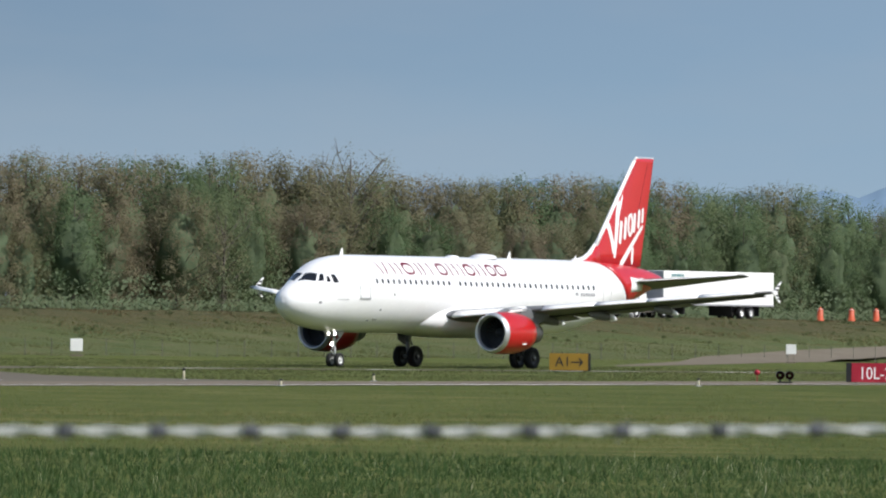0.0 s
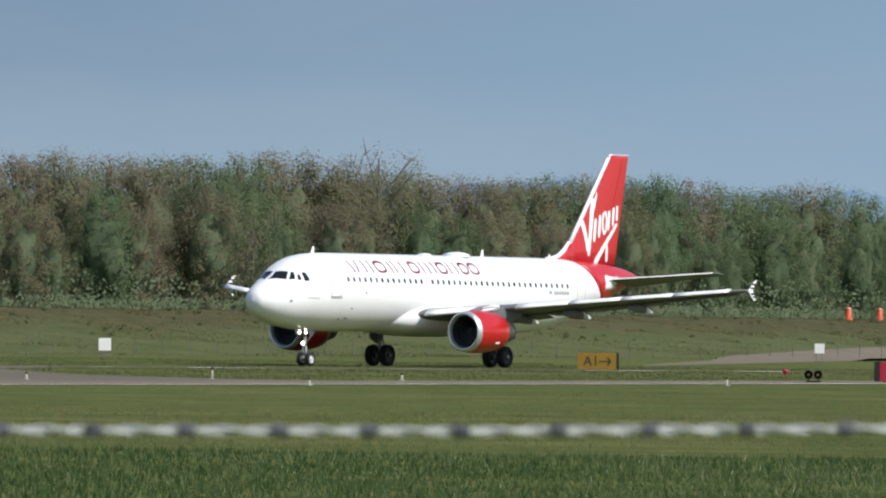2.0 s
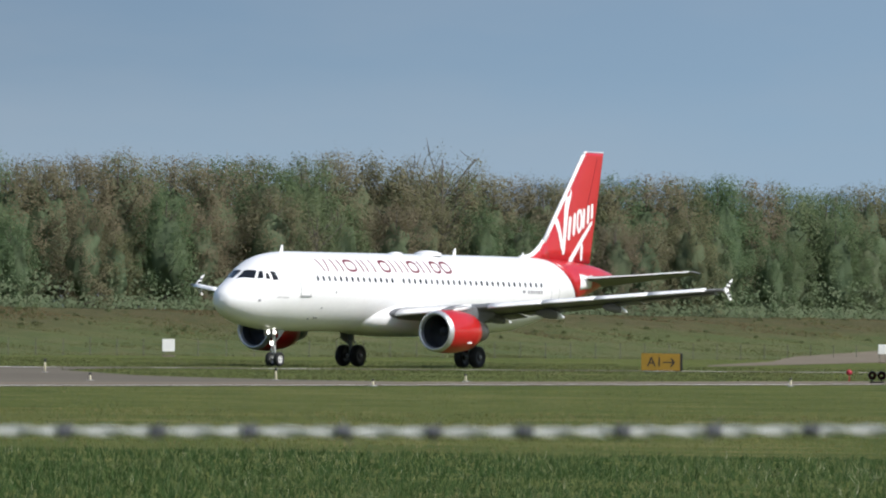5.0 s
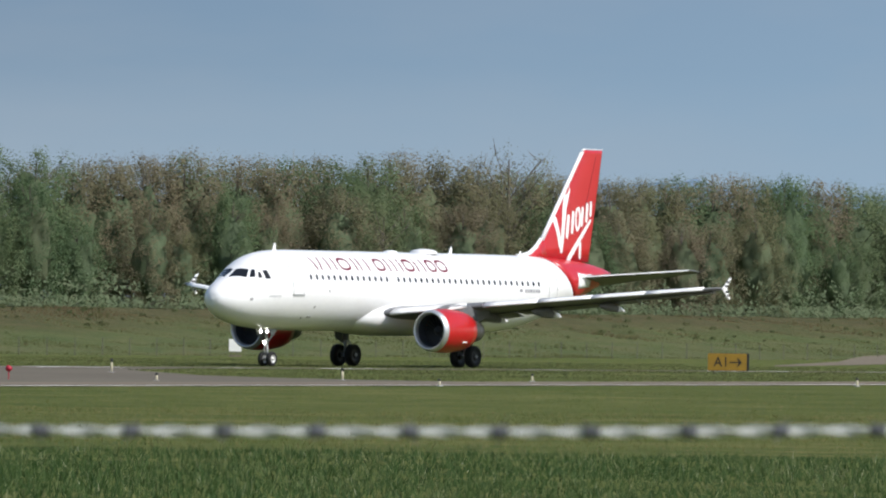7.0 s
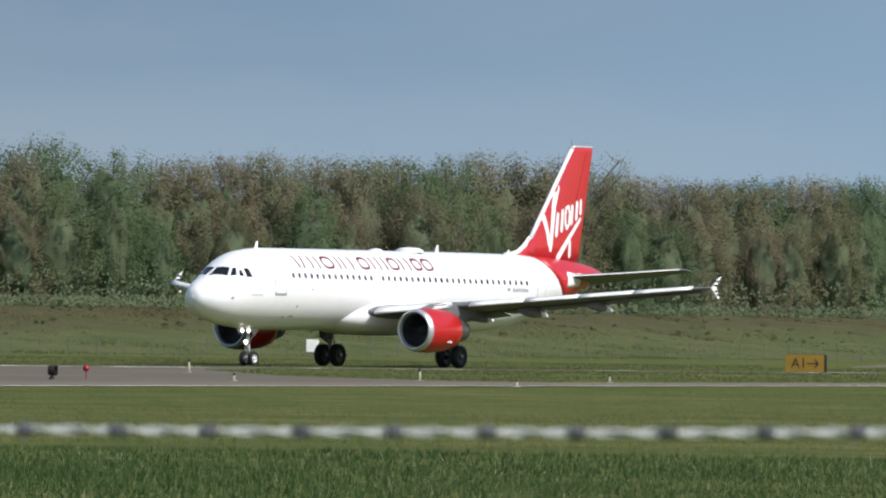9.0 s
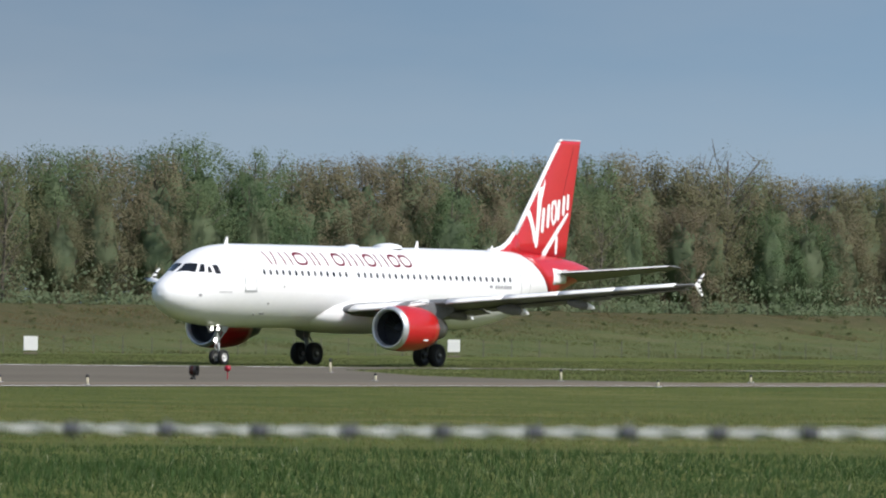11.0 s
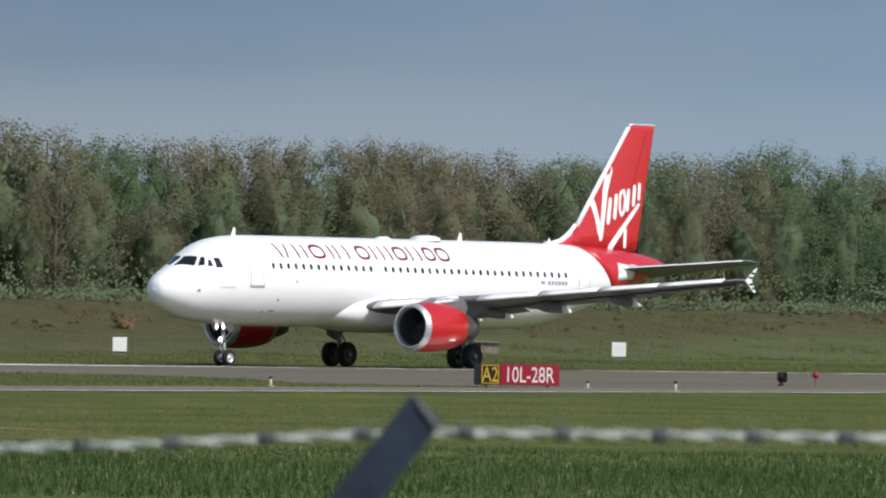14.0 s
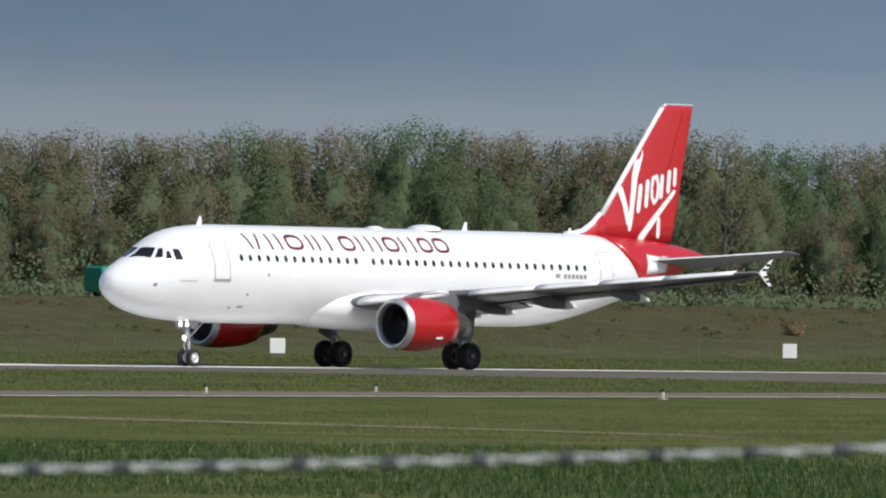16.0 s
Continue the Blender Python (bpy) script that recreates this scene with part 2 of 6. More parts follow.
def build_ground():
    bm = bmesh.new()
    bmesh.ops.create_grid(bm, x_segments=8, y_segments=8, size=4400)
    me = bpy.data.meshes.new("ground")
    bm.to_mesh(me)
    bm.free()
    me.materials.append(GRASS)
    tagged(new("ground", me), "wide flat airfield grass, green with dry streaks", "grass", kind="structure")
    # parallel taxiway: a narrow strip on the camera's side
    a, b = Vector((-53.1, 232.6)), Vector((18.4, 386.6))
    c, d = Vector((-56.9, 249.1)), Vector((10.1, 392.6))
    u, v = (b - a).normalized(), (d - c).normalized()
    sheet("taxiway", [a - u * 200, b + u * 250, d + v * 250, c - v * 190], 0.02, CONCRETE, "pale worn concrete taxiway strip", "taxiway")
    for name, p, q, w in (("taxiway_line", a - u * 200, b + u * 250, 0.5), ):
        s = Vector((-u.y, u.x))
        p, q = p + s * 0.8, q + s * 0.8
        sheet(name, [p, q, q + s * w, p + s * w], 0.026, LINE, "thin faded white taxiway edge line", "road marking")
    # runway: far side well behind the aircraft's track, near side with the flared turn-off to the crossing
    e, f = Vector((-84.5, 369.7)), Vector((15.3, 483.8))
    w = (f - e).normalized()
    away = Vector((-w.y, w.x))
    e0, f0 = e - w * 220, f + w * 330
    shape = [tuple(p) for p in (e0, (-112, 330), (-92, 344.5), (-78.7, 345), (-58.9, 344.5), (-47.4, 343), (-41.5, 330), (-38.0, 314), (-27, 309), (-12, 340), (-5, 361), (-9.5, 366),
                     (-13.4, 373), (-16.5, 383), (-21.5, 420), (-19.5, 444), f - w * 30, f0, f0 + away * 3, e0 + away * 9.8)]
    sheet("runway", shape, 0.012, ASPHALT, "grey asphalt runway and crossing taxiway", "runway")
    # white drawn metres wide on the left for the glare of the mirage
    sheet("runway_line", [e0 - away * 5.0, e + w * 12 - away * 2.0, f0 - w * 330 - w * 100 + away * 0.4, f0 - w * 330 - w * 100 + away * 2.5, e + w * 12 + away * 7.0, e0 + away * 9.5], 0.022, LINE, "worn white runway edge line, widened leftwards for mirage glare", "road marking")
    # the far stretch of the line is worn away in places
    rnd = random.Random(6)
    verts, faces, d = [], [], 40.0
    while d < 420:
        long = rnd.uniform(2, 8) * (2.4 if d < 80 else 1.0)
        for p in (e + w * d + away * rnd.uniform(1.3, 1.7), e + w * (d + long) + away * rnd.uniform(1.3, 1.9), e + w * (d + long * 0.96) + away * rnd.uniform(2.5, 3.3), e + w * (d + long * 0.05) + away * rnd.uniform(2.5, 3.3)):
            verts.append((p.x, p.y, 0.018))
        faces.append(tuple(range(len(verts) - 4, len(verts))))
        d += long + rnd.uniform(0.5, 3.0) * (1 if d < 80 else 4.5)
    tagged(new("runway_line", mesh_of("runway_line", verts, faces, LINE)), "thin broken white runway edge line, worn away in places", "road marking", kind="structure")
    low, high = [(10.3, 545), (16.9, 590), (24.7, 653.5), (34.0, 707.5), (52.0, 745)], [(10.6, 562), (19.6, 684), (26.6, 704.5), (34.9, 725), (54.0, 768)]
    verts, faces = [], []
    for i in range(25):
        f = i / 6
        k = min(3, int(f))
        p, q = [Vector(line[k]).lerp(Vector(line[k + 1]), f - k) for line in (low, high)]
        for j in range(9):
            r = p.lerp(q, j / 8)
            b = (Vector((r.x, r.y, 0)) - ROAD).dot(NEAR)
            verts.append((r.x, r.y, levee_height(b) + (0.015 if b > 44 else 0.2)))
    for i in range(24):
        faces += [(i * 9 + j, i * 9 + j + 1, i * 9 + j + 10, i * 9 + j + 9) for j in range(8)]
    tagged(new("access_road", mesh_of("access_road", verts, faces, CONCRETE, True)), "pale concrete access road climbing the levee bank", "road", kind="structure")
    sheet("track", [(-110, 240.0), (-60.0, 206.0), (-42.7, 191.0), (-30.4, 180.6), (-27.1, 177.2), (-23.6, 171.8), (-27.3, 175.6), (-30.6, 178.7), (-42.7, 188.0), (-60, 201.5), (-110, 232)], 0.012, SOIL, "thin bare soil track through the grass", "track")
    # levee with its road
    bs = [-60, -42, -30, -20, -12, -8, -4.5, 4.5, 6.5, 10, 14, 20, 26, 33, 38, 42]
    rnd = random.Random(3)
    verts, faces, na = [], [], 260
    for i in range(na):
        for b in bs:
            bump = 0.0 if -6 < b < 5 or b > 36 or b < -40 else rnd.uniform(-0.16, 0.16)
            verts.append(at(-420 + i * 3.6, b, levee_height(b) - (0.15 if b > 34 or b < -41 else 0.0) + bump))
    for i in range(na - 1):
        for j in range(len(bs) - 1):
            k = i * len(bs) + j
            faces.append((k, k + 1, k + len(bs) + 1, k + len(bs)))
    tagged(new("levee", mesh_of("levee", verts, faces, BANK, True)), "long grassy levee bank, green below and brownish above", "embankment", kind="structure")
    me = mesh_of("road", [at(-420, 3.6, 3.17), at(510, 3.6, 3.17), at(510, -3.6, 3.17), at(-420, -3.6, 3.17)], [(0, 1, 2, 3)], ASPHALT)
    tagged(new("road", me), "two-lane asphalt road on top of the levee", "road", kind="structure")
    return shape, c, v


RUNWAY_SHAPE, STRIP_EDGE, STRIP_WAY = build_ground()
# ---- sky and far distance ----
def build_distance():
    n = Nodes("hazy_blue_sky")
    co, sep = n.add("TexCoord"), n.add("SeparateXYZ")
    n.link(co.outputs["Object"], sep.inputs[0])
    up = n.add("MapRange")
    up.inputs["From Min"].default_value, up.inputs["From Max"].default_value = 40.0, 150.0
    n.link(sep.outputs[2], up.inputs[0])
    side = n.add("MapRange")
    side.inputs["From Min"].default_value, side.inputs["From Max"].default_value = 250.0, -850.0
    n.link(sep.outputs[0], side.inputs[0])
    clear = n.ramp(up.outputs[0], [(0.0, (0.29, 0.43, 0.575)), (0.45, (0.265, 0.403, 0.55)), (1.0, (0.255, 0.374, 0.517))])
    grey = n.ramp(up.outputs[0], [(0.3, (0.36, 0.405, 0.455)), (0.5, (0.30, 0.355, 0.42)), (0.7, (0.185, 0.262, 0.355)), (1.0, (0.135, 0.218, 0.325))])
    cloud = n.ramp(n.noise(0.004, 4, (1, 1, 3.5)), [(0.4, (0, 0, 0)), (0.68, (1, 1, 1))])
    col = n.mix(side.outputs[0], clear, grey)
    col = n.mix(n.mix(0.16, (0.0, 0.0, 0.0), cloud), col, (0.42, 0.45, 0.49))
    n.set((0, 0, 0), 1.0, spec=0.0)
    n.link(col, n.p.inputs["Emission Color"])
    n.p.inputs["Emission Strength"].default_value = 1.0
    verts, faces, cols = [], [], 40
    for i in range(cols):
        a = radians(-18 + i * 46 / (cols - 1))
        for z in (-60, 700):
            verts.append((-4100 * math.sin(a), 4100 * math.cos(a), z))
    for i in range(cols - 1):
        faces.append((2 * i, 2 * i + 2, 2 * i + 3, 2 * i + 1))
    tagged(new("backdrop", mesh_of("backdrop", verts, faces, n.m)), "hazy blue spring sky with soft grey cloud", "sky", kind="structure")
    # far wooded hills, the blue haze of distance put into their colour
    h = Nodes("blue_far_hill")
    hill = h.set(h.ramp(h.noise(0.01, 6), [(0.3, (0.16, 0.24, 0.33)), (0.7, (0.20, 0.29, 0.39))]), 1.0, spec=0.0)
    for name, dist, lo, hi, base, rise, label in (("far_hill", 3300, -12, 1.2, 55.5, 8, "far wooded hill on the skyline, coloured haze blue"), ):
        rings = []
        for i in range(120):
            b = radians(lo + (hi - lo) * i / 119)
            z = base + rise * noise.noise((i * 0.06, 2.0, 0)) + 4 * noise.noise((i * 0.5, 7.0, 0)) - 1.2 * max(0, i - 108)
            p = Vector((-dist * math.sin(b), dist * math.cos(b), 0))
            q = p * 1.1
            rings.append([(p.x, p.y, -5), (p.x * 1.02, p.y * 1.02, z * 0.8), (p.x * 1.05, p.y * 1.05, z), (q.x, q.y, -5)])
        bm = loft(rings, True, True)
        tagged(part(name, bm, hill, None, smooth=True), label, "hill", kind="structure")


build_distance()

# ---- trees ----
# haze of distance put into the leaf colours: more blue, DEEP also lighter
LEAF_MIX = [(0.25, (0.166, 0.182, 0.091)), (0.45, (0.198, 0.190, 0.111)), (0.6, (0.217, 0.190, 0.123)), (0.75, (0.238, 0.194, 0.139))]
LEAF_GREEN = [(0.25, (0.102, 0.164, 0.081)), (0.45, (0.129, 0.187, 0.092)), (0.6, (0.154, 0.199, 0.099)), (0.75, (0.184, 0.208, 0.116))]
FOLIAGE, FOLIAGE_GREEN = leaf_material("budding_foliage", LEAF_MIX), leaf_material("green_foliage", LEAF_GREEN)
DEEP = leaf_material("undergrowth", [(0.25, (0.114, 0.174, 0.100)), (0.5, (0.149, 0.199, 0.114)), (0.75, (0.185, 0.207, 0.124))])
n = Nodes("grey_bark")
BARK = n.set(n.ramp(n.noise(3, 6, (1, 1, 0.3)), [(0.3, (0.07, 0.06, 0.05)), (0.7, (0.17, 0.15, 0.125))]), 0.9, bump=n.noise(12, 4), strength=0.5)


def leaf_mesh(name, centres, normals, sizes, material, rng, soft=None):
    """Many small leaf clumps, a triangle each; soft gives the way that each is shaded."""
    k = len(centres)
    t = rng.normal(size=(k, 3))
    u = np.cross(normals, t)
    u /= np.linalg.norm(u, axis=1, keepdims=True) + 1e-9
    w = np.cross(normals, u)
    w /= np.linalg.norm(w, axis=1, keepdims=True) + 1e-9
    s = sizes[:, None]
    if soft is not None:
        # the face looks to the side from which it is shaded
        u = np.where((np.cross(u, w) * soft).sum(1, keepdims=True) < 0, -u, u)
    corners = np.stack([centres - u * s - w * s * 0.45, centres + u * s - w * s * 0.45, centres + w * s * 1.05], 1).reshape(-1, 3)
    me = mesh_of(name, corners, np.arange(3 * k).reshape(-1, 3).tolist(), material, soft is not None)
    if soft is not None:
        me.normals_split_custom_set_from_vertices(np.repeat(soft / (np.linalg.norm(soft, axis=1, keepdims=True) + 1e-9), 3, 0))
    return me


def tree_kind(seed, height, width, leaves, material, bare=False):
    """Trunk and limbs in one mesh; the crown is made of boughs, each a ragged core under a coat of leaves."""
    rng = np.random.default_rng(seed)
    rnd = random.Random(seed)
    bms, boughs = [], []
    lean = Vector((rnd.uniform(-0.05, 0.05), rnd.uniform(-0.05, 0.05), 1)) * height * 0.85
    bms.append(rod((0, 0, -0.4), lean * 0.5, height * 0.015, height * 0.010, 7))
    bms.append(rod(lean * 0.5, lean, height * 0.010, height * 0.003, 6))
    count = 26 if bare else 84
    for i in range(count):
        f = 0.08 + 0.90 * max(0.0, (i + rnd.uniform(-0.5, 0.5)) / count) ** 0.85
        a = i * 2.4 + rnd.uniform(-0.6, 0.6)
        girth = width * 0.5 * (math.sin(math.pi * min(1.0, f * 0.50 + 0.36)) ** 0.8 if f > 0.25 else 0.86)
        reach = girth * rnd.uniform(0.35, 1.0)
        root = lean * max(0.1, f - 0.16)
        tip = Vector((lean.x * f + math.cos(a) * reach, lean.y * f + math.sin(a) * reach, height * 0.94 * f))
        big = height * rnd.uniform(0.045, 0.085)
        if bare or i % 5 == 0:
            bms.append(rod(root, tip, height * 0.0042, height * 0.0016, 5))
        if bare:
            big *= 1.5
            for j in range(4):
                twig = root.lerp(tip, 0.45 + 0.15 * j)
                bms.append(rod(twig, twig + Vector((rnd.uniform(-1, 1), rnd.uniform(-1, 1), rnd.uniform(0.4, 1.4))) * height * 0.075, height * 0.0022, height * 0.001, 4))
        boughs.append((tip, big))
    boughs.append((lean.normalized() * height * 0.94, height * 0.05))
    cs, ns, soft, far = [], [], [], []
    weight = sum(big * big for _, big in boughs)
    for tip, big in boughs:
        per = int(leaves * big * big / weight)
        d = rng.normal(size=(per, 3))
        d /= np.linalg.norm(d, axis=1, keepdims=True)
        rad = 0.35 + 0.75 * rng.random(per) + 0.25 * rng.random(per) ** 6
        c = d * (rad * big)[:, None] * np.array([1.0, 1.0, 1.25]) + np.array(tip)
        out = c * np.array([1, 1, 0.2])
        out /= np.linalg.norm(out, axis=1, keepdims=True) + 1e-9
        cs.append(c)
        far.append(rad)
        soft.append(d * 0.38 + out * 0.6 + np.array([0, 0, 0.3]) + rng.normal(size=(per, 3)) * 0.25)
        ns.append(soft[-1] + rng.normal(size=(per, 3)) * 0.3)
    cs, ns, soft, far = np.concatenate(cs), np.concatenate(ns), np.concatenate(soft), np.concatenate(far)
    # crowns of every kind end at the same height
    grow = 10.45 / np.percentile(cs[:, 2], 99.6) * height / 11.5
    cs[:, 2] *= grow
    keep = cs[:, 2] > 0.2
    cs, ns, soft, far = cs[keep], ns[keep], soft[keep], far[keep]
    sizes = height * (0.0036 + 0.0046 * rng.random(len(cs))) * np.interp(far, [0.6, 1.2], [1.1, 0.55])
    tree = thing("tree", "tall broadleaf tree in spring leaf behind the levee road", "tree", "trees along the levee")
    part("trunk", join(*bms), BARK, tree)
    link("crown", leaf_mesh("crown", cs, ns, sizes, material, rng, soft), tree)
    if not bare:
        # the dense inside of the crown
        core = bmesh.new()
        bmesh.ops.create_icosphere(core, subdivisions=3, radius=1.0)
        for v in core.verts:
            q = v.co.copy()
            k = 1 + 0.35 * noise.noise(q * 2.2 + Vector((seed, 0, 0))) + 0.3 * noise.noise(q * 6 + Vector((seed, 3, 0)))
            v.co = Vector((q.x * k * width * 0.2 + lean.x * 0.5, q.y * k * width * 0.2 + lean.y * 0.5, height * 0.44 + q.z * k * height * 0.30))
        part("inner_crown", core, DEEP, tree, "dark inside of the crown", True)
    return tree


SPARSE = ((50.0, -14.0, 16.3), (46.5, -14.5, 15.2), (26.8, -10.2, 11.0), (-47, -10.4, 11.6), (-104, -10.2, 11.8))
GREEN_STANDS = ((22, 38), (92, 145), (-21, -6), (8, 14), (-90, -81), (-130, -121), (56, 61))


def build_trees():
    rnd = random.Random(11)
    brown, green = [], []
    for i in range(9):
        fresh = i % 2 == 1
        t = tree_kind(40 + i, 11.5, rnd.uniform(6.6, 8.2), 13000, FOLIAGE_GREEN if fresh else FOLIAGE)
        tagged(t, "fresh green broadleaf tree behind the levee road" if fresh else "olive-brown budding broadleaf tree behind the levee road")
        (green if fresh else brown).append(t)
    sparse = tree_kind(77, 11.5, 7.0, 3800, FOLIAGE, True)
    tagged(sparse, "half-bare tree with open twigs above the tree line")
    # height of the tree tops along the row
    along = [-240, -165, -157, -150, -140, -132, -124, -119, -115, -108, -102, -91, -86, -80, -75, -72.5, -70, -67, -62, -57, -50, -44, -37, -30, -23, -18,
             -14, -10.5, -8, -5, 0, 7, 12, 17, 24, 31.5, 36, 41, 44, 53, 62, 70, 78, 84, 92, 105, 116, 121.5, 128, 136, 142, 170]
    tops = [12.78, 12.57, 13.49, 12.98, 13.9, 14, 14.72, 14.21, 14.41, 13.9, 14.82, 13.49, 13.8, 14.82, 14, 14.72, 13.9, 14.92, 14.21, 14.72, 14, 14, 13.8, 14.5, 14.1, 15,
            15.7, 14.9, 14.6, 13.4, 14, 14.9, 14.5, 14.8, 14.5, 15.2, 14.4, 16.6, 15.2, 14.2, 14.5, 14.1, 14, 14.9, 14.6, 14.8, 13.3, 14.6, 14.6, 13.4, 12.7, 13]
    used = set()

    def plant(kind, a, b, top):
        z = levee_height(b) - 0.1
        s = (top - z) / 10.45
        m = Matrix.Translation(at(a, b, z)) @ Matrix.Rotation(rnd.uniform(0, math.tau), 4, "Z")
        if kind.name in used:
            t = copy_thing(kind, m)
        else:
            t = kind
            used.add(kind.name)
            t.matrix_basis = m
        w = s * rnd.uniform(0.9, 1.15)
        t.scale = (w, w, s)

    for b, step, low, high in ((-11.8, 6.2, 0.62, 0.88), (-17.5, 4.5, 0.99, 1.025), (-25, 6.6, 0.95, 1.0)):
        a = -232.0 - b * 0.2
        while a < 165:
            fresh = any(lo < a < hi for lo, hi in GREEN_STANDS)
            pool = (green if fresh else brown) if rnd.random() < 0.82 else brown + green
            plant(rnd.choice(pool), a, b + rnd.uniform(-1.4, 1.4), float(np.interp(a, along, tops)) * rnd.uniform(low, high))
            a += step * rnd.uniform(0.8, 1.2)
    for a, b, top in SPARSE:
        plant(sparse, a, b, top)
    # undergrowth and the deep of the wood
    rng = np.random.default_rng(5)
    k = 150000
    a = rng.uniform(-240, 170, k)
    b = -9.0 - 24 * rng.random(k) ** 1.3
    edge = np.array([2.6 + 1.6 * noise.noise((x * 0.25, 1.0, 0)) + 1.0 * noise.noise((x * 0.9, 4.0, 0)) for x in a])
    h = rng.random(k) * np.clip(edge + (-9 - b) * 0.42, 0.8, 9.5)
    p = np.array(ROAD)[None] + np.array(ALONG)[None] * a[:, None] + np.array(NEAR)[None] * b[:, None]
    p[:, 2] = h + np.interp(b, [-42, -8], [0, 2.98])
    low = rng.random(k) < 0.35
    b2 = -8.6 - 5 * rng.random(k)
    q = np.array(ROAD)[None] + np.array(ALONG)[None] * a[:, None] + np.array(NEAR)[None] * b2[:, None]
    q[:, 2] = 2.8 + rng.random(k) * np.clip(0.3 + edge * 0.35, 0.3, 2.0)
    p[low] = q[low]
    d = rng.normal(size=(k, 3)) + np.array([0.3, -0.5, 0.5])
    d /= np.linalg.norm(d, axis=1, keepdims=True)
    me = leaf_mesh("undergrowth", p, d, 0.07 + 0.10 * rng.random(k), DEEP, rng, d * 0.4 + np.array([0.45, -0.3, 0.5]))
    tagged(new("undergrowth", me), "dense dark green undergrowth below the trees", "undergrowth", kind="stuff")


build_trees()


# ---- grass ----
def blades(name, spots, heights, material, rng, label, category, lean=0.35, wide=0.024, per=3):
    spots, heights = np.repeat(spots, per, 0), np.repeat(heights, per)
    k = len(spots)
    ang = rng.random(k) * math.tau
    off = np.stack([np.cos(ang), np.sin(ang), np.zeros(k)], 1)
    foot = spots + off * (heights * 0.3 * rng.random(k))[:, None]
    tip = foot + np.stack([rng.normal(size=k) * lean, rng.normal(size=k) * lean, 0.7 + 0.5 * rng.random(k)], 1) * heights[:, None]
    a2 = rng.random(k) * math.tau
    side = np.stack([np.cos(a2), np.sin(a2) * 0.4, np.zeros(k)], 1) * (heights * wide + 0.004)[:, None]
    verts = np.stack([foot - side, foot + side, tip], 1).reshape(-1, 3)
    faces = np.arange(3 * k).reshape(-1, 3).tolist()
    tagged(new(name, mesh_of(name, verts, faces, material)), label, category, kind="stuff")


def blade_material(name, stops):
    """Blades that differ one by one and over broad patches of ground."""
    n = Nodes(name)
    geo = n.add("NewGeometry")
    broad = n.mix(0.5, n.noise(0.2, 4, (1, 0.2, 1)), n.noise(1.3, 4, (1, 0.25, 1)))
    f = n.mix(0.38, broad, geo.outputs["Random Per Island"])
    n.set(n.ramp(f, stops), 0.6, spec=0.2)
    return n.m


TALL, MARGIN, MOWN = "rich green tall grass with pale seed stems", "thin dry yellowish grass along the mown edge", "mown olive green grass with dry flecks"
GRASS_BELTS = ((112, 142, 22.0, 0.13, 0, TALL), (142, 158.5, 16.0, 0.11, 0, TALL), (158.5, 165.5, 9.0, 0.035, 1, MARGIN), (165.5, 235, 9.0, 0.06, 2, MOWN), (235, 320, 1.8, 0.06, 2, MOWN))


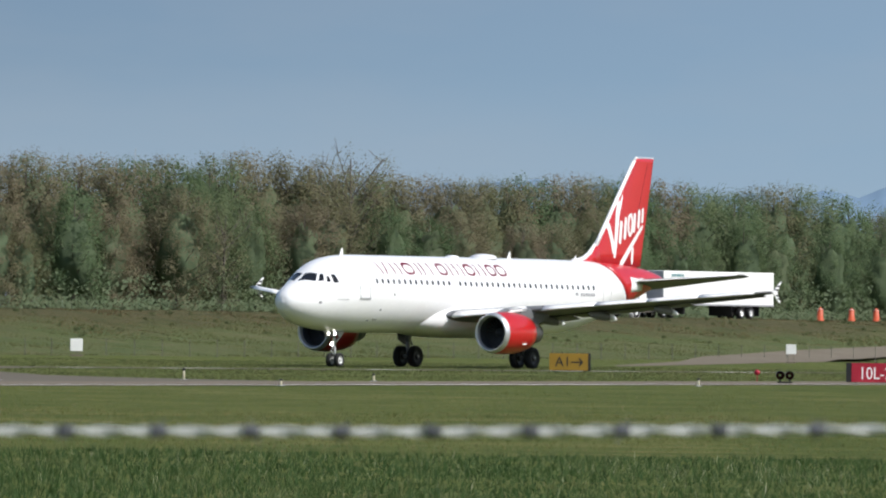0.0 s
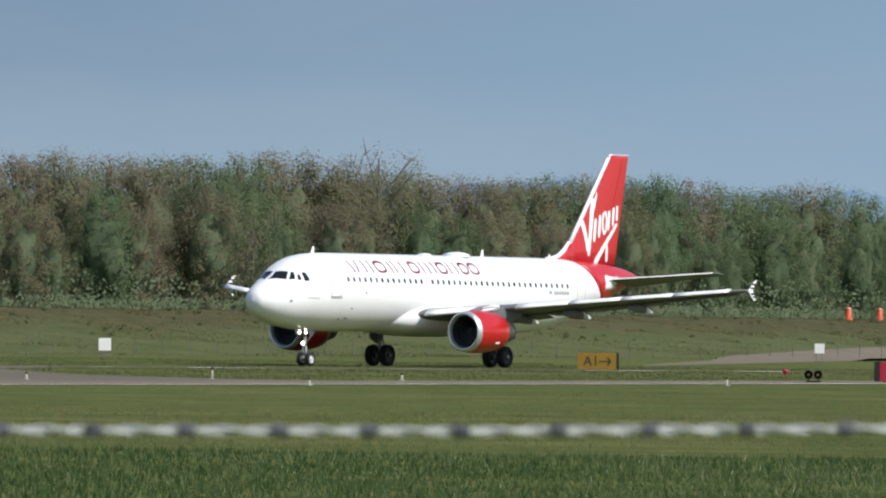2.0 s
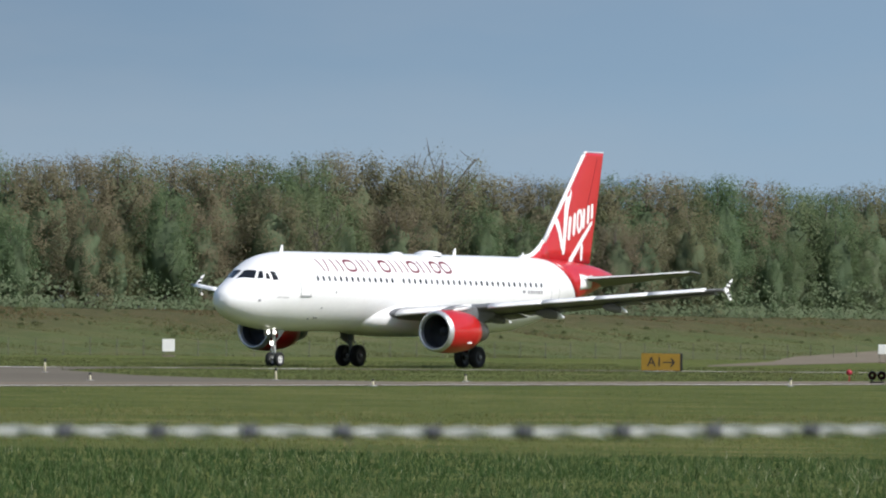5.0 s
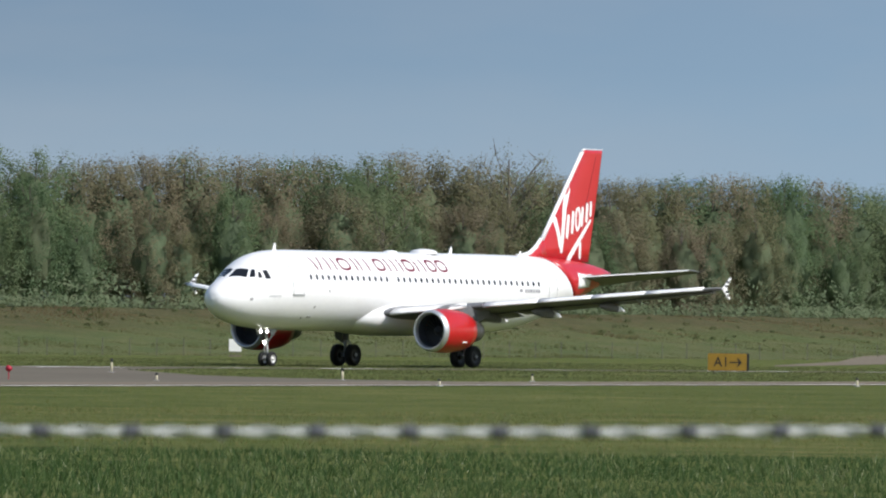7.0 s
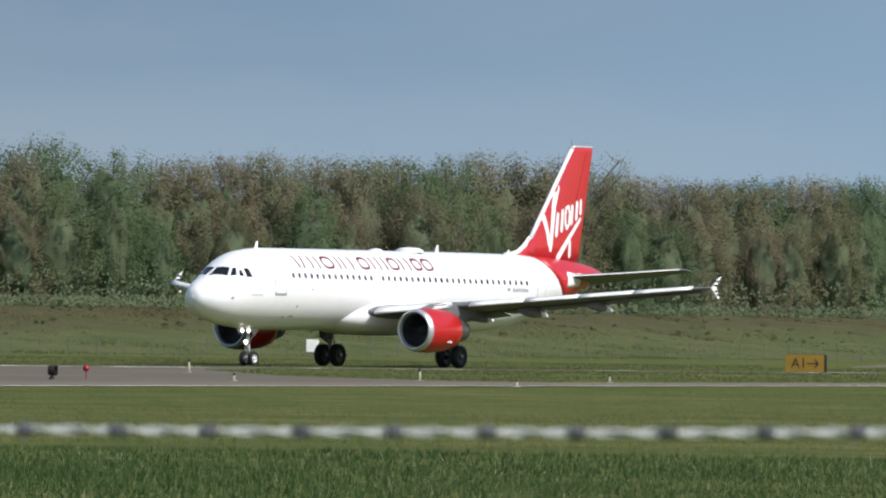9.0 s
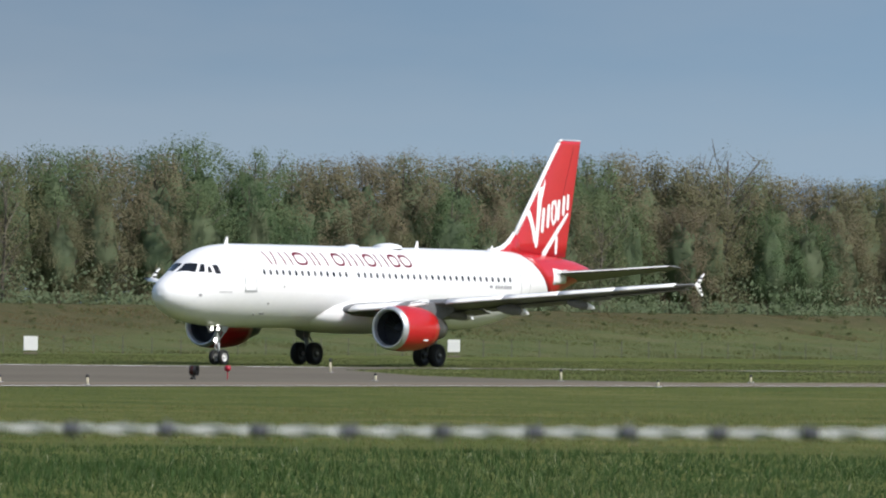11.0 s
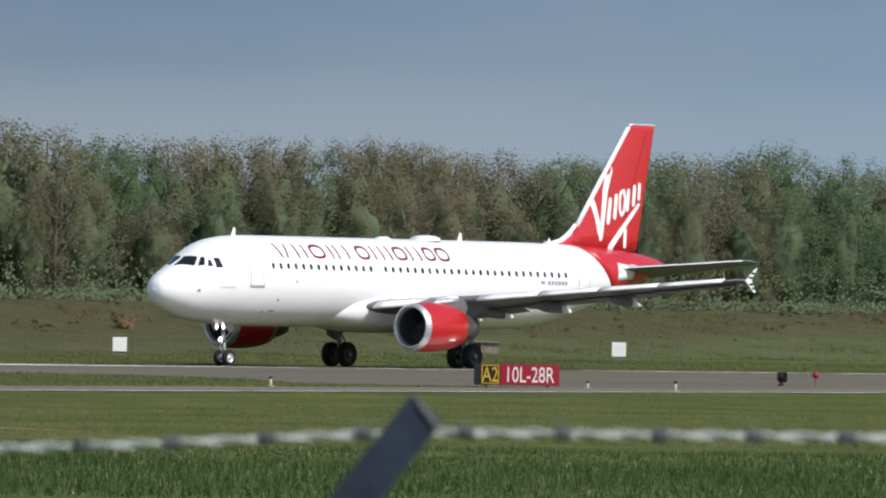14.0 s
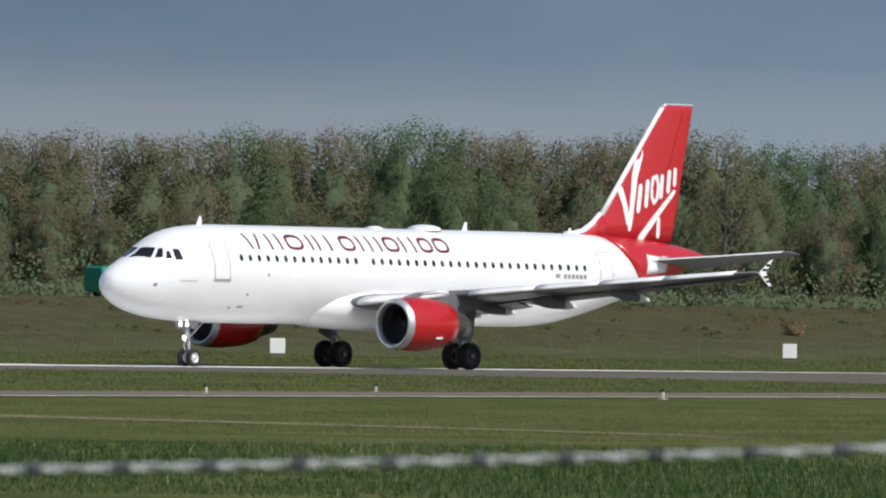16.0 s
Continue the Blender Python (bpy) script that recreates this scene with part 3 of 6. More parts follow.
def build_grass():
    rng = np.random.default_rng(8)
    tall_green = blade_material("tall_grass_blades", [(0.34, (0.019, 0.051, 0.011)), (0.46, (0.035, 0.076, 0.017)), (0.58, (0.057, 0.098, 0.024)), (0.69, (0.110, 0.134, 0.050)), (0.77, (0.34, 0.33, 0.22))])
    dry_green = blade_material("dry_grass_blades", [(0.34, (0.075, 0.090, 0.025)), (0.48, (0.13, 0.125, 0.045)), (0.62, (0.19, 0.16, 0.075)), (0.75, (0.27, 0.22, 0.12))])
    mown_green = blade_material("mown_grass_blades", [(0.34, (0.057, 0.088, 0.018)), (0.45, (0.104, 0.127, 0.030)), (0.54, (0.154, 0.156, 0.049)), (0.63, (0.239, 0.200, 0.090)), (0.74, (0.338, 0.278, 0.151))])
    tuft = leaf_material("bank_tufts", [(0.25, (0.098, 0.136, 0.046)), (0.5, (0.132, 0.163, 0.060)), (0.75, (0.193, 0.193, 0.086))])
    dry_tuft = leaf_material("dry_bank_tufts", [(0.25, (0.120, 0.118, 0.053)), (0.5, (0.174, 0.146, 0.072)), (0.75, (0.240, 0.186, 0.102))])
    weed = leaf_material("dock_weeds", [(0.25, (0.089, 0.126, 0.050)), (0.5, (0.137, 0.130, 0.062)), (0.75, (0.193, 0.158, 0.085))])
    for lo, hi, dens, tall, blade, label in GRASS_BELTS:
        wide = radians(17.5)
        k = int(dens * wide * (hi * hi - lo * lo) / 2)
        dist = np.sqrt(rng.uniform(lo * lo, hi * hi, k))
        b = np.radians(rng.uniform(-3.6, 13.9, k))
        # the belts' edges wander by a few metres
        dist = dist + np.array([2.2 * noise.noise((u * 45, 2.0, 0)) + 1.2 * noise.noise((u * 220, 9.0, 0)) for u in b])
        x, y = -dist * np.sin(b), dist * np.cos(b)
        keep = np.ones(k, bool)
        if hi > 200:
            keep = (x - 18.4) * 154.0 - (y - 386.6) * 71.5 > 400
        x, y = x[keep], y[keep]
        patch = np.array([noise.noise((u * 0.10, v * 0.05, 0)) for u, v in zip(x, y)])
        hs = tall * (0.6 + 0.5 * rng.random(len(x))) * (1 + 0.6 * patch)
        blades("grass", np.stack([x, y, np.zeros(len(x))], 1), hs, (tall_green, dry_green, mown_green)[blade], rng, label, "grass")
    # rougher, darker grass between the taxiway strip and the runway, and beyond the runway up to the levee
    k = 150000
    dist = np.sqrt(rng.uniform(225 ** 2, 560 ** 2, k))
    b = np.radians(rng.uniform(-3.6, 13.9, k))
    x, y = -dist * np.sin(b), dist * np.cos(b)
    past = (y - STRIP_EDGE.y) * STRIP_WAY.x - (x - STRIP_EDGE.x) * STRIP_WAY.y > 0.3
    inside = np.zeros(k, bool)
    for (x0, y0), (x1, y1) in zip(RUNWAY_SHAPE, RUNWAY_SHAPE[1:] + RUNWAY_SHAPE[:1]):
        cross = (y0 > y) != (y1 > y)
        inside ^= cross & (x < x0 + (y - y0) * (x1 - x0) / ((y1 - y0) or 1e-9))
    away = (x - ROAD.x) * NEAR.x + (y - ROAD.y) * NEAR.y
    paved = (x > 5) & (y > 535)
    keep = past & ~inside & (away > 36) & ~paved
    x, y = x[keep], y[keep]
    clump = np.array([noise.noise((u * 0.16, v * 0.08, 4)) for u, v in zip(x, y)])
    rough = blade_material("rough_grass_blades", [(0.34, (0.038, 0.060, 0.015)), (0.47, (0.064, 0.086, 0.024)), (0.60, (0.105, 0.110, 0.042)), (0.74, (0.19, 0.16, 0.085))])
    blades("rough_grass", np.stack([x, y, np.zeros(len(x))], 1), (0.035 + 0.06 * rng.random(len(x))) * (1 + 0.8 * clump), rough, rng, "rough dull green grass between taxiway, runway and levee", "grass", 0.4, 0.06)
    # single pale seed stems that stand out of the tall grass
    k = 1100
    dist = np.sqrt(rng.uniform(112 ** 2, 156 ** 2, k))
    b = np.radians(rng.uniform(-3.6, 13.9, k))
    stem = blade_material("seed_stems", [(0.3, (0.20, 0.23, 0.10)), (0.7, (0.46, 0.46, 0.32))])
    blades("seed_stems", np.stack([-dist * np.sin(b), dist * np.cos(b), np.zeros(k)], 1), 0.08 + 0.10 * rng.random(k), stem, rng, "thin pale seed stems over the tall grass", "grass", 0.4, 0.012, 1)
    # rough growth on the levee bank: low tufts all over, taller weeds in drifts near the top
    def on_bank(a, b, z=0.0):
        p = np.array(ROAD)[None] + np.array(ALONG)[None] * a[:, None] + np.array(NEAR)[None] * b[:, None]
        p[:, 2] = np.interp(b, [4.5, 6.5, 20, 33, 40], [3.14, 3.05, 1.3, 0.12, 0.0]) + z
        return p

    k = 100000
    a, b = rng.uniform(-240, 140, k), 4.6 + 32 * rng.random(k) ** 1.25
    clump = np.array([noise.noise((u * 0.10, v * 0.16, 3)) + 0.7 * noise.noise((u * 0.45, v * 0.5, 8)) for u, v in zip(a, b)])
    dry = np.array([noise.noise((u * 0.03, v * 0.10, 12)) for u, v in zip(a, b)]) * 1.3 + (12 - b) / 20 + np.clip((-60 - a) / 150, 0, 0.5)
    brown = dry > rng.normal(size=k) * 0.3
    hs = (0.05 + 0.10 * rng.random(k)) * np.clip(1 + 1.1 * clump, 0.3, 2.2)
    blades("bank_tufts", on_bank(a, b, -0.05)[~brown], hs[~brown], tuft, rng, "rough green grass and weeds on the levee bank", "grass", 0.4, 0.16)
    blades("bank_tufts", on_bank(a, b, -0.05)[brown], hs[brown], dry_tuft, rng, "rough brown dry growth on the levee bank", "grass", 0.4, 0.16)
    k = 620
    a, b = rng.uniform(-240, 140, k), 4.8 + 17 * rng.random(k) ** 1.7
    size = 0.10 + 0.34 * rng.random(k) ** 3
    per = 34
    centre = np.repeat(on_bank(a, b), per, 0)
    d = rng.normal(size=(k * per, 3))
    d /= np.linalg.norm(d, axis=1, keepdims=True)
    d[:, 2] = abs(d[:, 2])
    reach = np.repeat(size, per) * (0.5 + 0.5 * rng.random(k * per))
    me = leaf_mesh("bank_weeds", centre + d * reach[:, None] * np.array([1.25, 1.25, 1.0]), d + np.array([0, 0, 0.3]), 0.05 + 0.05 * rng.random(k * per), weed, rng, d)
    tagged(new("bank_weeds", me), "dark brownish weed clumps high on the levee bank", "weeds", kind="stuff")


build_grass()


def build_mast():
    t = thing("radio_mast", "thin far lattice radio mast above the trees", "mast", "", pose(-40.1, 1199.0, 0))
    for k in range(3):
        a = k * math.tau / 3
        part("leg", rod((0.5 * math.cos(a), 0.5 * math.sin(a), 0), (0.08 * math.cos(a), 0.08 * math.sin(a), 24.8), 0.03, 0.02, 6), STRUT, t)
    for z in range(2, 24, 2):
        part("brace", rod((-0.5 + z * 0.015, 0, z), (0.5 - z * 0.015, 0, z + 1.6), 0.015, None, 5), STRUT, t)


build_mast()
# ---- the aircraft ----
# station, top, bottom, half width
HULL = np.array([(0, 3.42, 3.38, .02), (.1, 3.75, 3.08, .36), (.3, 3.98, 2.86, .6), (.7, 4.26, 2.6, .9), (1.2, 4.5, 2.38, 1.15), (1.8, 4.8, 2.2, 1.38), (2.3, 5.13, 2.1, 1.53),
                 (2.8, 5.42, 2.03, 1.66), (3.4, 5.68, 1.97, 1.78), (4.2, 5.86, 1.91, 1.89), (5.2, 5.96, 1.87, 1.95), (6.5, 6, 1.85, 1.975), (24.5, 6, 1.85, 1.975), (26.5, 5.99, 1.95, 1.97),
                 (28.5, 5.97, 2.3, 1.9), (30.5, 5.93, 2.8, 1.73), (32.5, 5.84, 3.35, 1.42), (34.5, 5.68, 3.95, 1.02), (36, 5.47, 4.4, .66), (37, 5.25, 4.68, .36), (37.5, 5.08, 4.86, .14), (37.57, 4.99, 4.95, .02)])


def slopes(v):
    d = np.diff(v) / np.diff(HULL[:, 0])
    m = np.zeros(len(v))
    m[1:-1] = np.where(d[1:] * d[:-1] > 0, 2 * d[1:] * d[:-1] / (d[1:] + d[:-1] + 1e-12), 0)
    m[0], m[-1] = d[0], d[-1]
    return m


HULL_SLOPES = [slopes(HULL[:, i]) for i in (1, 2, 3)]


def hull(x):
    """Top, bottom and half width of the fuselage x metres behind the nose."""
    st = HULL[:, 0]
    x = min(max(x, 0.0), 37.57)
    i = min(max(int(np.searchsorted(st, x, side="right")) - 1, 0), len(st) - 2)
    h = st[i + 1] - st[i]
    t = (x - st[i]) / h
    out = []
    for k in range(3):
        v, m = HULL[:, k + 1], HULL_SLOPES[k]
        out.append((2 * t**3 - 3 * t * t + 1) * v[i] + (t**3 - 2 * t * t + t) * h * m[i] + (3 * t * t - 2 * t**3) * v[i + 1] + (t**3 - t * t) * h * m[i + 1])
    return out


PIVOT = 17.0


def P(x, port, z):
    """Aircraft space: x metres behind the nose, metres to port, height."""
    return Vector((x - PIVOT, -port, z))


def skin(x, turn, proud=0.0):
    """A point of the fuselage skin; turn in degrees from the top, to port."""
    a, b, w = hull(x)
    t = radians(turn)
    return P(x, (w + proud) * math.sin(t), (a + b) / 2 + ((a - b) / 2 + proud) * math.cos(t))


def turn_at(x, z):
    a, b, w = hull(x)
    return math.degrees(math.acos(min(1, max(-1, (z - (a + b) / 2) / ((a - b) / 2)))))


def patch(corners, proud=0.012, nu=4, nv=4):
    """A plate that lies on the skin, between four (x, turn) corners."""
    (a, b, c, d) = [Vector(q) for q in corners]
    bm = bmesh.new()
    grid = []
    for lift in (-0.03, proud):
        grid.append([[bm.verts.new(skin(*(a.lerp(b, i / nu).lerp(d.lerp(c, i / nu), j / nv)), lift)) for i in range(nu + 1)] for j in range(nv + 1)])
    lo, hi = grid
    for j in range(nv):
        for i in range(nu):
            bm.faces.new((hi[j][i], hi[j][i + 1], hi[j + 1][i + 1], hi[j + 1][i]))
    rim = [(0, i) for i in range(nu)] + [(j, nu) for j in range(nv)] + [(nv, i) for i in range(nu, 0, -1)] + [(j, 0) for j in range(nv, 0, -1)]
    for (j, i), (k, l) in zip(rim, rim[1:] + rim[:1]):
        bm.faces.new((hi[j][i], lo[j][i], lo[k][l], hi[k][l]))
    return bm


def bar_on_skin(x0, z0, x1, z1, wide, proud=0.012):
    """A painted stroke on the skin between two (x, z) points."""
    t0, t1 = turn_at(x0, z0), turn_at(x1, z1)
    per = math.degrees(1 / 2.0)
    dx, dt = x1 - x0, (t1 - t0) / per
    l = math.hypot(dx, dt) or 1
    ox, ot = -dt / l * wide / 2, dx / l * wide / 2 * per
    return patch([(x0 - ox, t0 - ot), (x1 - ox, t1 - ot), (x1 + ox, t1 + ot), (x0 + ox, t0 + ot)], proud, 3, 1)


def ring_on_skin(x0, x1, z0, z1, wide, proud=0.012):
    """A painted ring with rounded corners on the skin."""
    cx, cz, rx, rz = (x0 + x1) / 2, (z0 + z1) / 2, (x1 - x0) / 2, (z1 - z0) / 2
    rings = []
    for inset, lift in ((0, -0.03), (0, proud), (wide, proud), (wide, -0.03)):
        ring = []
        for k in range(24):
            a = k * math.tau / 24
            c, d = math.cos(a), math.sin(a)
            x = cx + (rx - inset) * math.copysign(abs(c) ** 0.7, c)
            ring.append(skin(x, turn_at(x, cz + (rz - inset) * math.copysign(abs(d) ** 0.7, d)), lift))
        rings.append(ring)
    return loft(rings, True, False)


def red_edge(turn):
    """Where the red tail paint begins, by degrees from the top."""
    return float(np.interp(abs(turn), [0, 14, 36, 60, 78, 95, 106, 130, 180], [29.55, 29.95, 30.12, 30.45, 30.8, 31.15, 31.4, 32.0, 32.9]))


def wing_section(le, chord, thick, port, z, twist=0.0):
    pts = []
    n = 11
    for side in (1, -1):
        rng = range(n) if side > 0 else range(n - 2, 0, -1)
        for i in rng:
            u = (1 - math.cos(math.pi * i / (n - 1))) / 2
            y = 5 * thick * (0.2969 * math.sqrt(u) - 0.126 * u - 0.3516 * u * u + 0.2843 * u**3 - 0.1036 * u**4)
            pts.append(P(le + u * chord, port, z + side * y * chord + 0.03 * chord * math.sin(math.pi * u) - math.tan(twist) * u * chord))
    return pts


def wing_shape(y):
    """Leading edge, trailing edge, height and thickness ratio of the wing, y metres from the middle."""
    le = 12.75 + (y - 2.0) * 0.575
    te = float(np.interp(y, [0, 2, 6.4, 16.6], [18.7, 18.9, 19.3, 22.55]))
    z = 2.80 + (y - 2) * 0.1
    return le, te, z, float(np.interp(y, [0, 2, 6.4, 16.6], [0.15, 0.145, 0.12, 0.10]))


def fin_half(x, z):
    """Half thickness of the tail fin."""
    f = (z - 5.9) / 5.87
    le, te = 29.75 + f * 4.75, 35.33 + f * 1.22
    u = min(0.999, max(0.001, (x - le) / (te - le)))
    return (te - le) * 5 * 0.09 * (0.2969 * math.sqrt(u) - 0.126 * u - 0.3516 * u * u + 0.2843 * u**3 - 0.1036 * u**4)


def fin_stroke(points, wide, proud=0.012):
    """A painted stroke along (x, z) points on the fin's port side, with rounded joints."""
    bm = bmesh.new()
    dense = []
    for (a, b), (c, d) in zip(points, points[1:]):
        for k in range(8):
            dense.append((a + (c - a) * k / 8, b + (d - b) * k / 8, k / 8))
    dense.append((*points[-1], 1))
    rows = []
    for i, (x, z, _) in enumerate(dense):
        p, q = dense[max(0, i - 1)], dense[min(len(dense) - 1, i + 1)]
        dx, dz = q[0] - p[0], q[1] - p[1]
        l = math.hypot(dx, dz)
        w = wide[0] + (wide[1] - wide[0]) * i / (len(dense) - 1)
        if i in (0, len(dense) - 1):
            w *= 0.55
        ox, oz = -dz / l * w / 2, dx / l * w / 2
        row = []
        for sx, sz in ((x - ox, z - oz), (x + ox, z + oz)):
            row.append([bm.verts.new(P(sx, fin_half(sx, sz) + e, sz)) for e in (-0.02, proud)])
        rows.append(row)
    for a, b in zip(rows, rows[1:]):
        bm.faces.new((a[0][1], a[1][1], b[1][1], b[0][1]))
        bm.faces.new((a[0][0], a[0][1], b[0][1], b[0][0]))
        bm.faces.new((a[1][1], a[1][0], b[1][0], b[1][1]))
    return bm


def wheel(name, centre, r, w, parent, deep, rim_paint=RIM):
    """Tyre with a rim, turning about Y at its own origin."""
    hub = new(name)
    hub.parent = parent
    hub.location = centre
    bm = turned([(-w / 2 * 0.8, r * 0.55), (-w / 2, r * 0.7), (-w / 2, r * 0.84), (-w / 2 * 0.8, r * 0.95), (-w / 2 * 0.4, r), (w / 2 * 0.4, r), (w / 2 * 0.8, r * 0.95), (w / 2, r * 0.84), (w / 2, r * 0.7), (w / 2 * 0.8, r * 0.55)], "Y", 32)
    part("tyre", bm, TYRE, hub, smooth=True)
    rim = turned([(-w * 0.4, r * 0.57), (-w * 0.36, r * 0.5), (-w * 0.2 * deep, r * 0.42), (-w * 0.2 * deep, r * 0.2), (-w * 0.42, r * 0.17), (-w * 0.42, 0.005)], "Y", 24)
    rim2 = turned([(w * 0.4, r * 0.57), (w * 0.36, r * 0.5), (w * 0.2 * deep, r * 0.42), (w * 0.2 * deep, r * 0.2), (w * 0.42, r * 0.17), (w * 0.42, 0.005)], "Y", 24)
    part("rim", join(rim, rim2), rim_paint, hub, "metal wheel rim", smooth=True)
    return hub


def build_aircraft():
    jet = thing("airliner", "white twin-engine jet airliner with red tail and red engines", "airplane")
    # fuselage, white to the edge of the red tail
    sides = 56
    angles = [k * 360 / sides for k in range(sides)]
    stations = [0, .03, .06, .1, .16, .23, .3, .4, .5, .6, .7, .85, 1, 1.2, 1.4, 1.6, 1.8, 2, 2.2, 2.4, 2.6, 2.8, 3.1, 3.4, 3.8, 4.2, 4.7, 5.2, 5.8, 6.5] + [7 + i for i in range(20)]
    rings = [[skin(x, a) for a in angles] for x in stations]
    fold = lambda a: a if a <= 180 else a - 360
    for f in np.linspace(0.15, 1, 7):
        rings.append([skin(26 + (red_edge(fold(a)) - 26) * f, a) for a in angles])
    body = part("fuselage", loft(rings), WHITE, jet, "glossy white fuselage", True)
    rings = []
    for f in np.linspace(0, 1, 5):
        rings.append([skin(red_edge(fold(a)) + (33.4 - red_edge(fold(a))) * f, a) for a in angles])
    rings += [[skin(x, a) for a in angles] for x in (34, 34.5, 35, 35.5, 36, 36.5, 36.8, 37, 37.2, 37.4, 37.5, 37.57)]
    tail = part("tail_cone", loft(rings), RED, jet, "red painted tail cone", True)
    # belly fairing
    rings = []
    for i in range(25):
        u = -1 + 2 * i / 24
        s = max(0.02, 1 - abs(u) ** 2.6) ** 0.55
        cx = 15.9 + 5.6 * u
        rings.append([P(cx, 2.28 * s * math.copysign(abs(math.sin(a)) ** 0.8, math.sin(a)), 2.62 + 1.02 * s * math.copysign(abs(math.cos(a)) ** 0.8, math.cos(a))) for a in (k * math.tau / 36 for k in range(36))])
    part("belly_fairing", loft(rings), WHITE, jet, smooth=True)
    # cockpit glass: front panes, side panes, then the mirrored set
    panes = [[(1.30, 6), (2.02, 3), (2.27, 27.5), (1.84, 39)], [(1.97, 43), (2.34, 31.5), (2.48, 36), (2.25, 50)], [(2.36, 55), (2.52, 44.5), (2.62, 46), (2.6, 59)], [(2.72, 63), (2.79, 45.5), (3.03, 49.5), (3.06, 66.5)]]
    for side in (1, -1):
        for c in panes:
            part("cockpit_window", patch([(x, t * side) for x, t in c], 0.012, 6, 6), GLASS_DARK, body, "dark cockpit window pane")
    # cabin windows, with the wider gaps at the exits over the wing
    frame_me = glass_me = None
    rnd = random.Random(2)
    for i in range(41):
        x = 6.22 + i * 0.5323
        if i in (14, ):
            continue
        z = 4.61 - 0.15 * (x - 6.2) / 21.3
        for side in (1, -1):
            rings = []
            for lift, grow in ((-0.02, 1.0), (0.010, 1.0), (0.010, 0.0)):
                ring = []
                for k in range(14):
                    a = k * math.tau / 14
                    ring.append(skin(x + 0.10 * grow * math.cos(a), side * (turn_at(x, z) - 4.2 * grow * math.sin(a)), lift))
                rings.append(ring)
            part("cabin_window", loft(rings[:2] + [rings[2]], True, False), CABIN_GLASS, body)
    # doors: sill, outline and handle
    for x, label in ((5.05, "door"), (29.0, "door")):
        door = part("cabin_door", patch([(x - 0.41, 52), (x + 0.41, 52), (x + 0.41, 97), (x - 0.41, 97)], 0.006, 4, 8), WHITE, body)
        edges = [bar_on_skin(x - 0.43, 3.70, x - 0.43, 5.15, 0.04, 0.014), bar_on_skin(x + 0.43, 3.70, x + 0.43, 5.15, 0.04, 0.014), bar_on_skin(x - 0.43, 5.15, x + 0.43, 5.15, 0.03, 0.014)]
        part("door_seam", join(*edges), GREY_MARK, door)
        part("door_sill", bar_on_skin(x - 0.47, 3.66, x + 0.47, 3.66, 0.10, 0.03), STRUT, door, "grey metal door sill")
    for x, z, w, h in ((1.68, 3.42, 0.16, 0.22), (7.77, 3.9, 0.10, 0.12), (6.68, 3.06, 0.12, 0.10), (5.95, 2.5, 0.14, 0.10), (6.55, 2.55, 0.34, 0.10)):
        part("skin_port", bar_on_skin(x - w / 2, z, x + w / 2, z, h), GREY_MARK, body, "small grey service port")
    for x in np.arange(2.8, 3.6, 0.11):
        part("small_marking", bar_on_skin(x, 3.57, x + 0.08, 3.62, 0.07), paint("pale_grey_marking", (0.55, 0.55, 0.57), 0.5, 0.1), body)
    part("small_marking", bar_on_skin(25.58, 4.10, 25.86, 4.10, 0.16), GREY_MARK, body)
    for x in np.arange(26.1, 27.65, 0.26):
        part("small_marking", bar_on_skin(x, 4.08, x + 0.18, 4.08, 0.19), GREY_MARK, body)
    # long crimson title on the roof side: plain bars and rings, no letters
    low, high = 4.98, 5.62
    for x, z0, z1, lean in ((7.0, low, high, -0.22), (7.55, low, high, 0.2), (8.26, low, high, -0.05), (8.85, low, high, -0.05), (10.72, low, high, -0.05), (11.15, low, high, -0.05), (11.85, low, high, -0.05),
                            (13.78, low, high, -0.05), (14.35, low, high, -0.05), (14.92, low, high, -0.05), (16.42, low, high, -0.05), (17.05, low, high, -0.05)):
        part("title_bar", bar_on_skin(x - lean / 2, z0, x + lean / 2, z1, 0.11), TITLE, body, "crimson painted title bar")
    for x0, x1 in ((9.25, 10.25), (12.55, 13.42), (15.25, 16.12), (17.42, 18.2), (18.35, 19.22)):
        part("title_ring", ring_on_skin(x0, x1, low, high, 0.11), TITLE, body, "crimson painted title ring")
    # aerials on the roof
    for x, h, l in ((5.35, 0.36, 0.34), (21.65, 0.36, 0.34), (28.35, 0.24, 0.26)):
        zt = hull(x)[0]
        part("aerial", prism([(x - PIVOT, zt - 0.06), (x - PIVOT + 0.2, zt + h), (x - PIVOT + 0.2 + l * 0.35, zt + h), (x - PIVOT + l, zt - 0.06)], 0.035), WHITE, body, "white blade aerial")
    part("satellite_dome", turned([(-0.03, 0.75), (0.10, 0.72), (0.19, 0.5), (0.24, 0.2), (0.245, 0.01)], "Z", 24, tuple(P(19.3, 0, 5.97))), WHITE, body, "low white roof dome", True)
    part("satellite_dome", turned([(-0.03, 0.4), (0.06, 0.36), (0.11, 0.2), (0.125, 0.01)], "Z", 20, tuple(P(16.2, 0, 5.98))), WHITE, body, "low white roof dome", True)
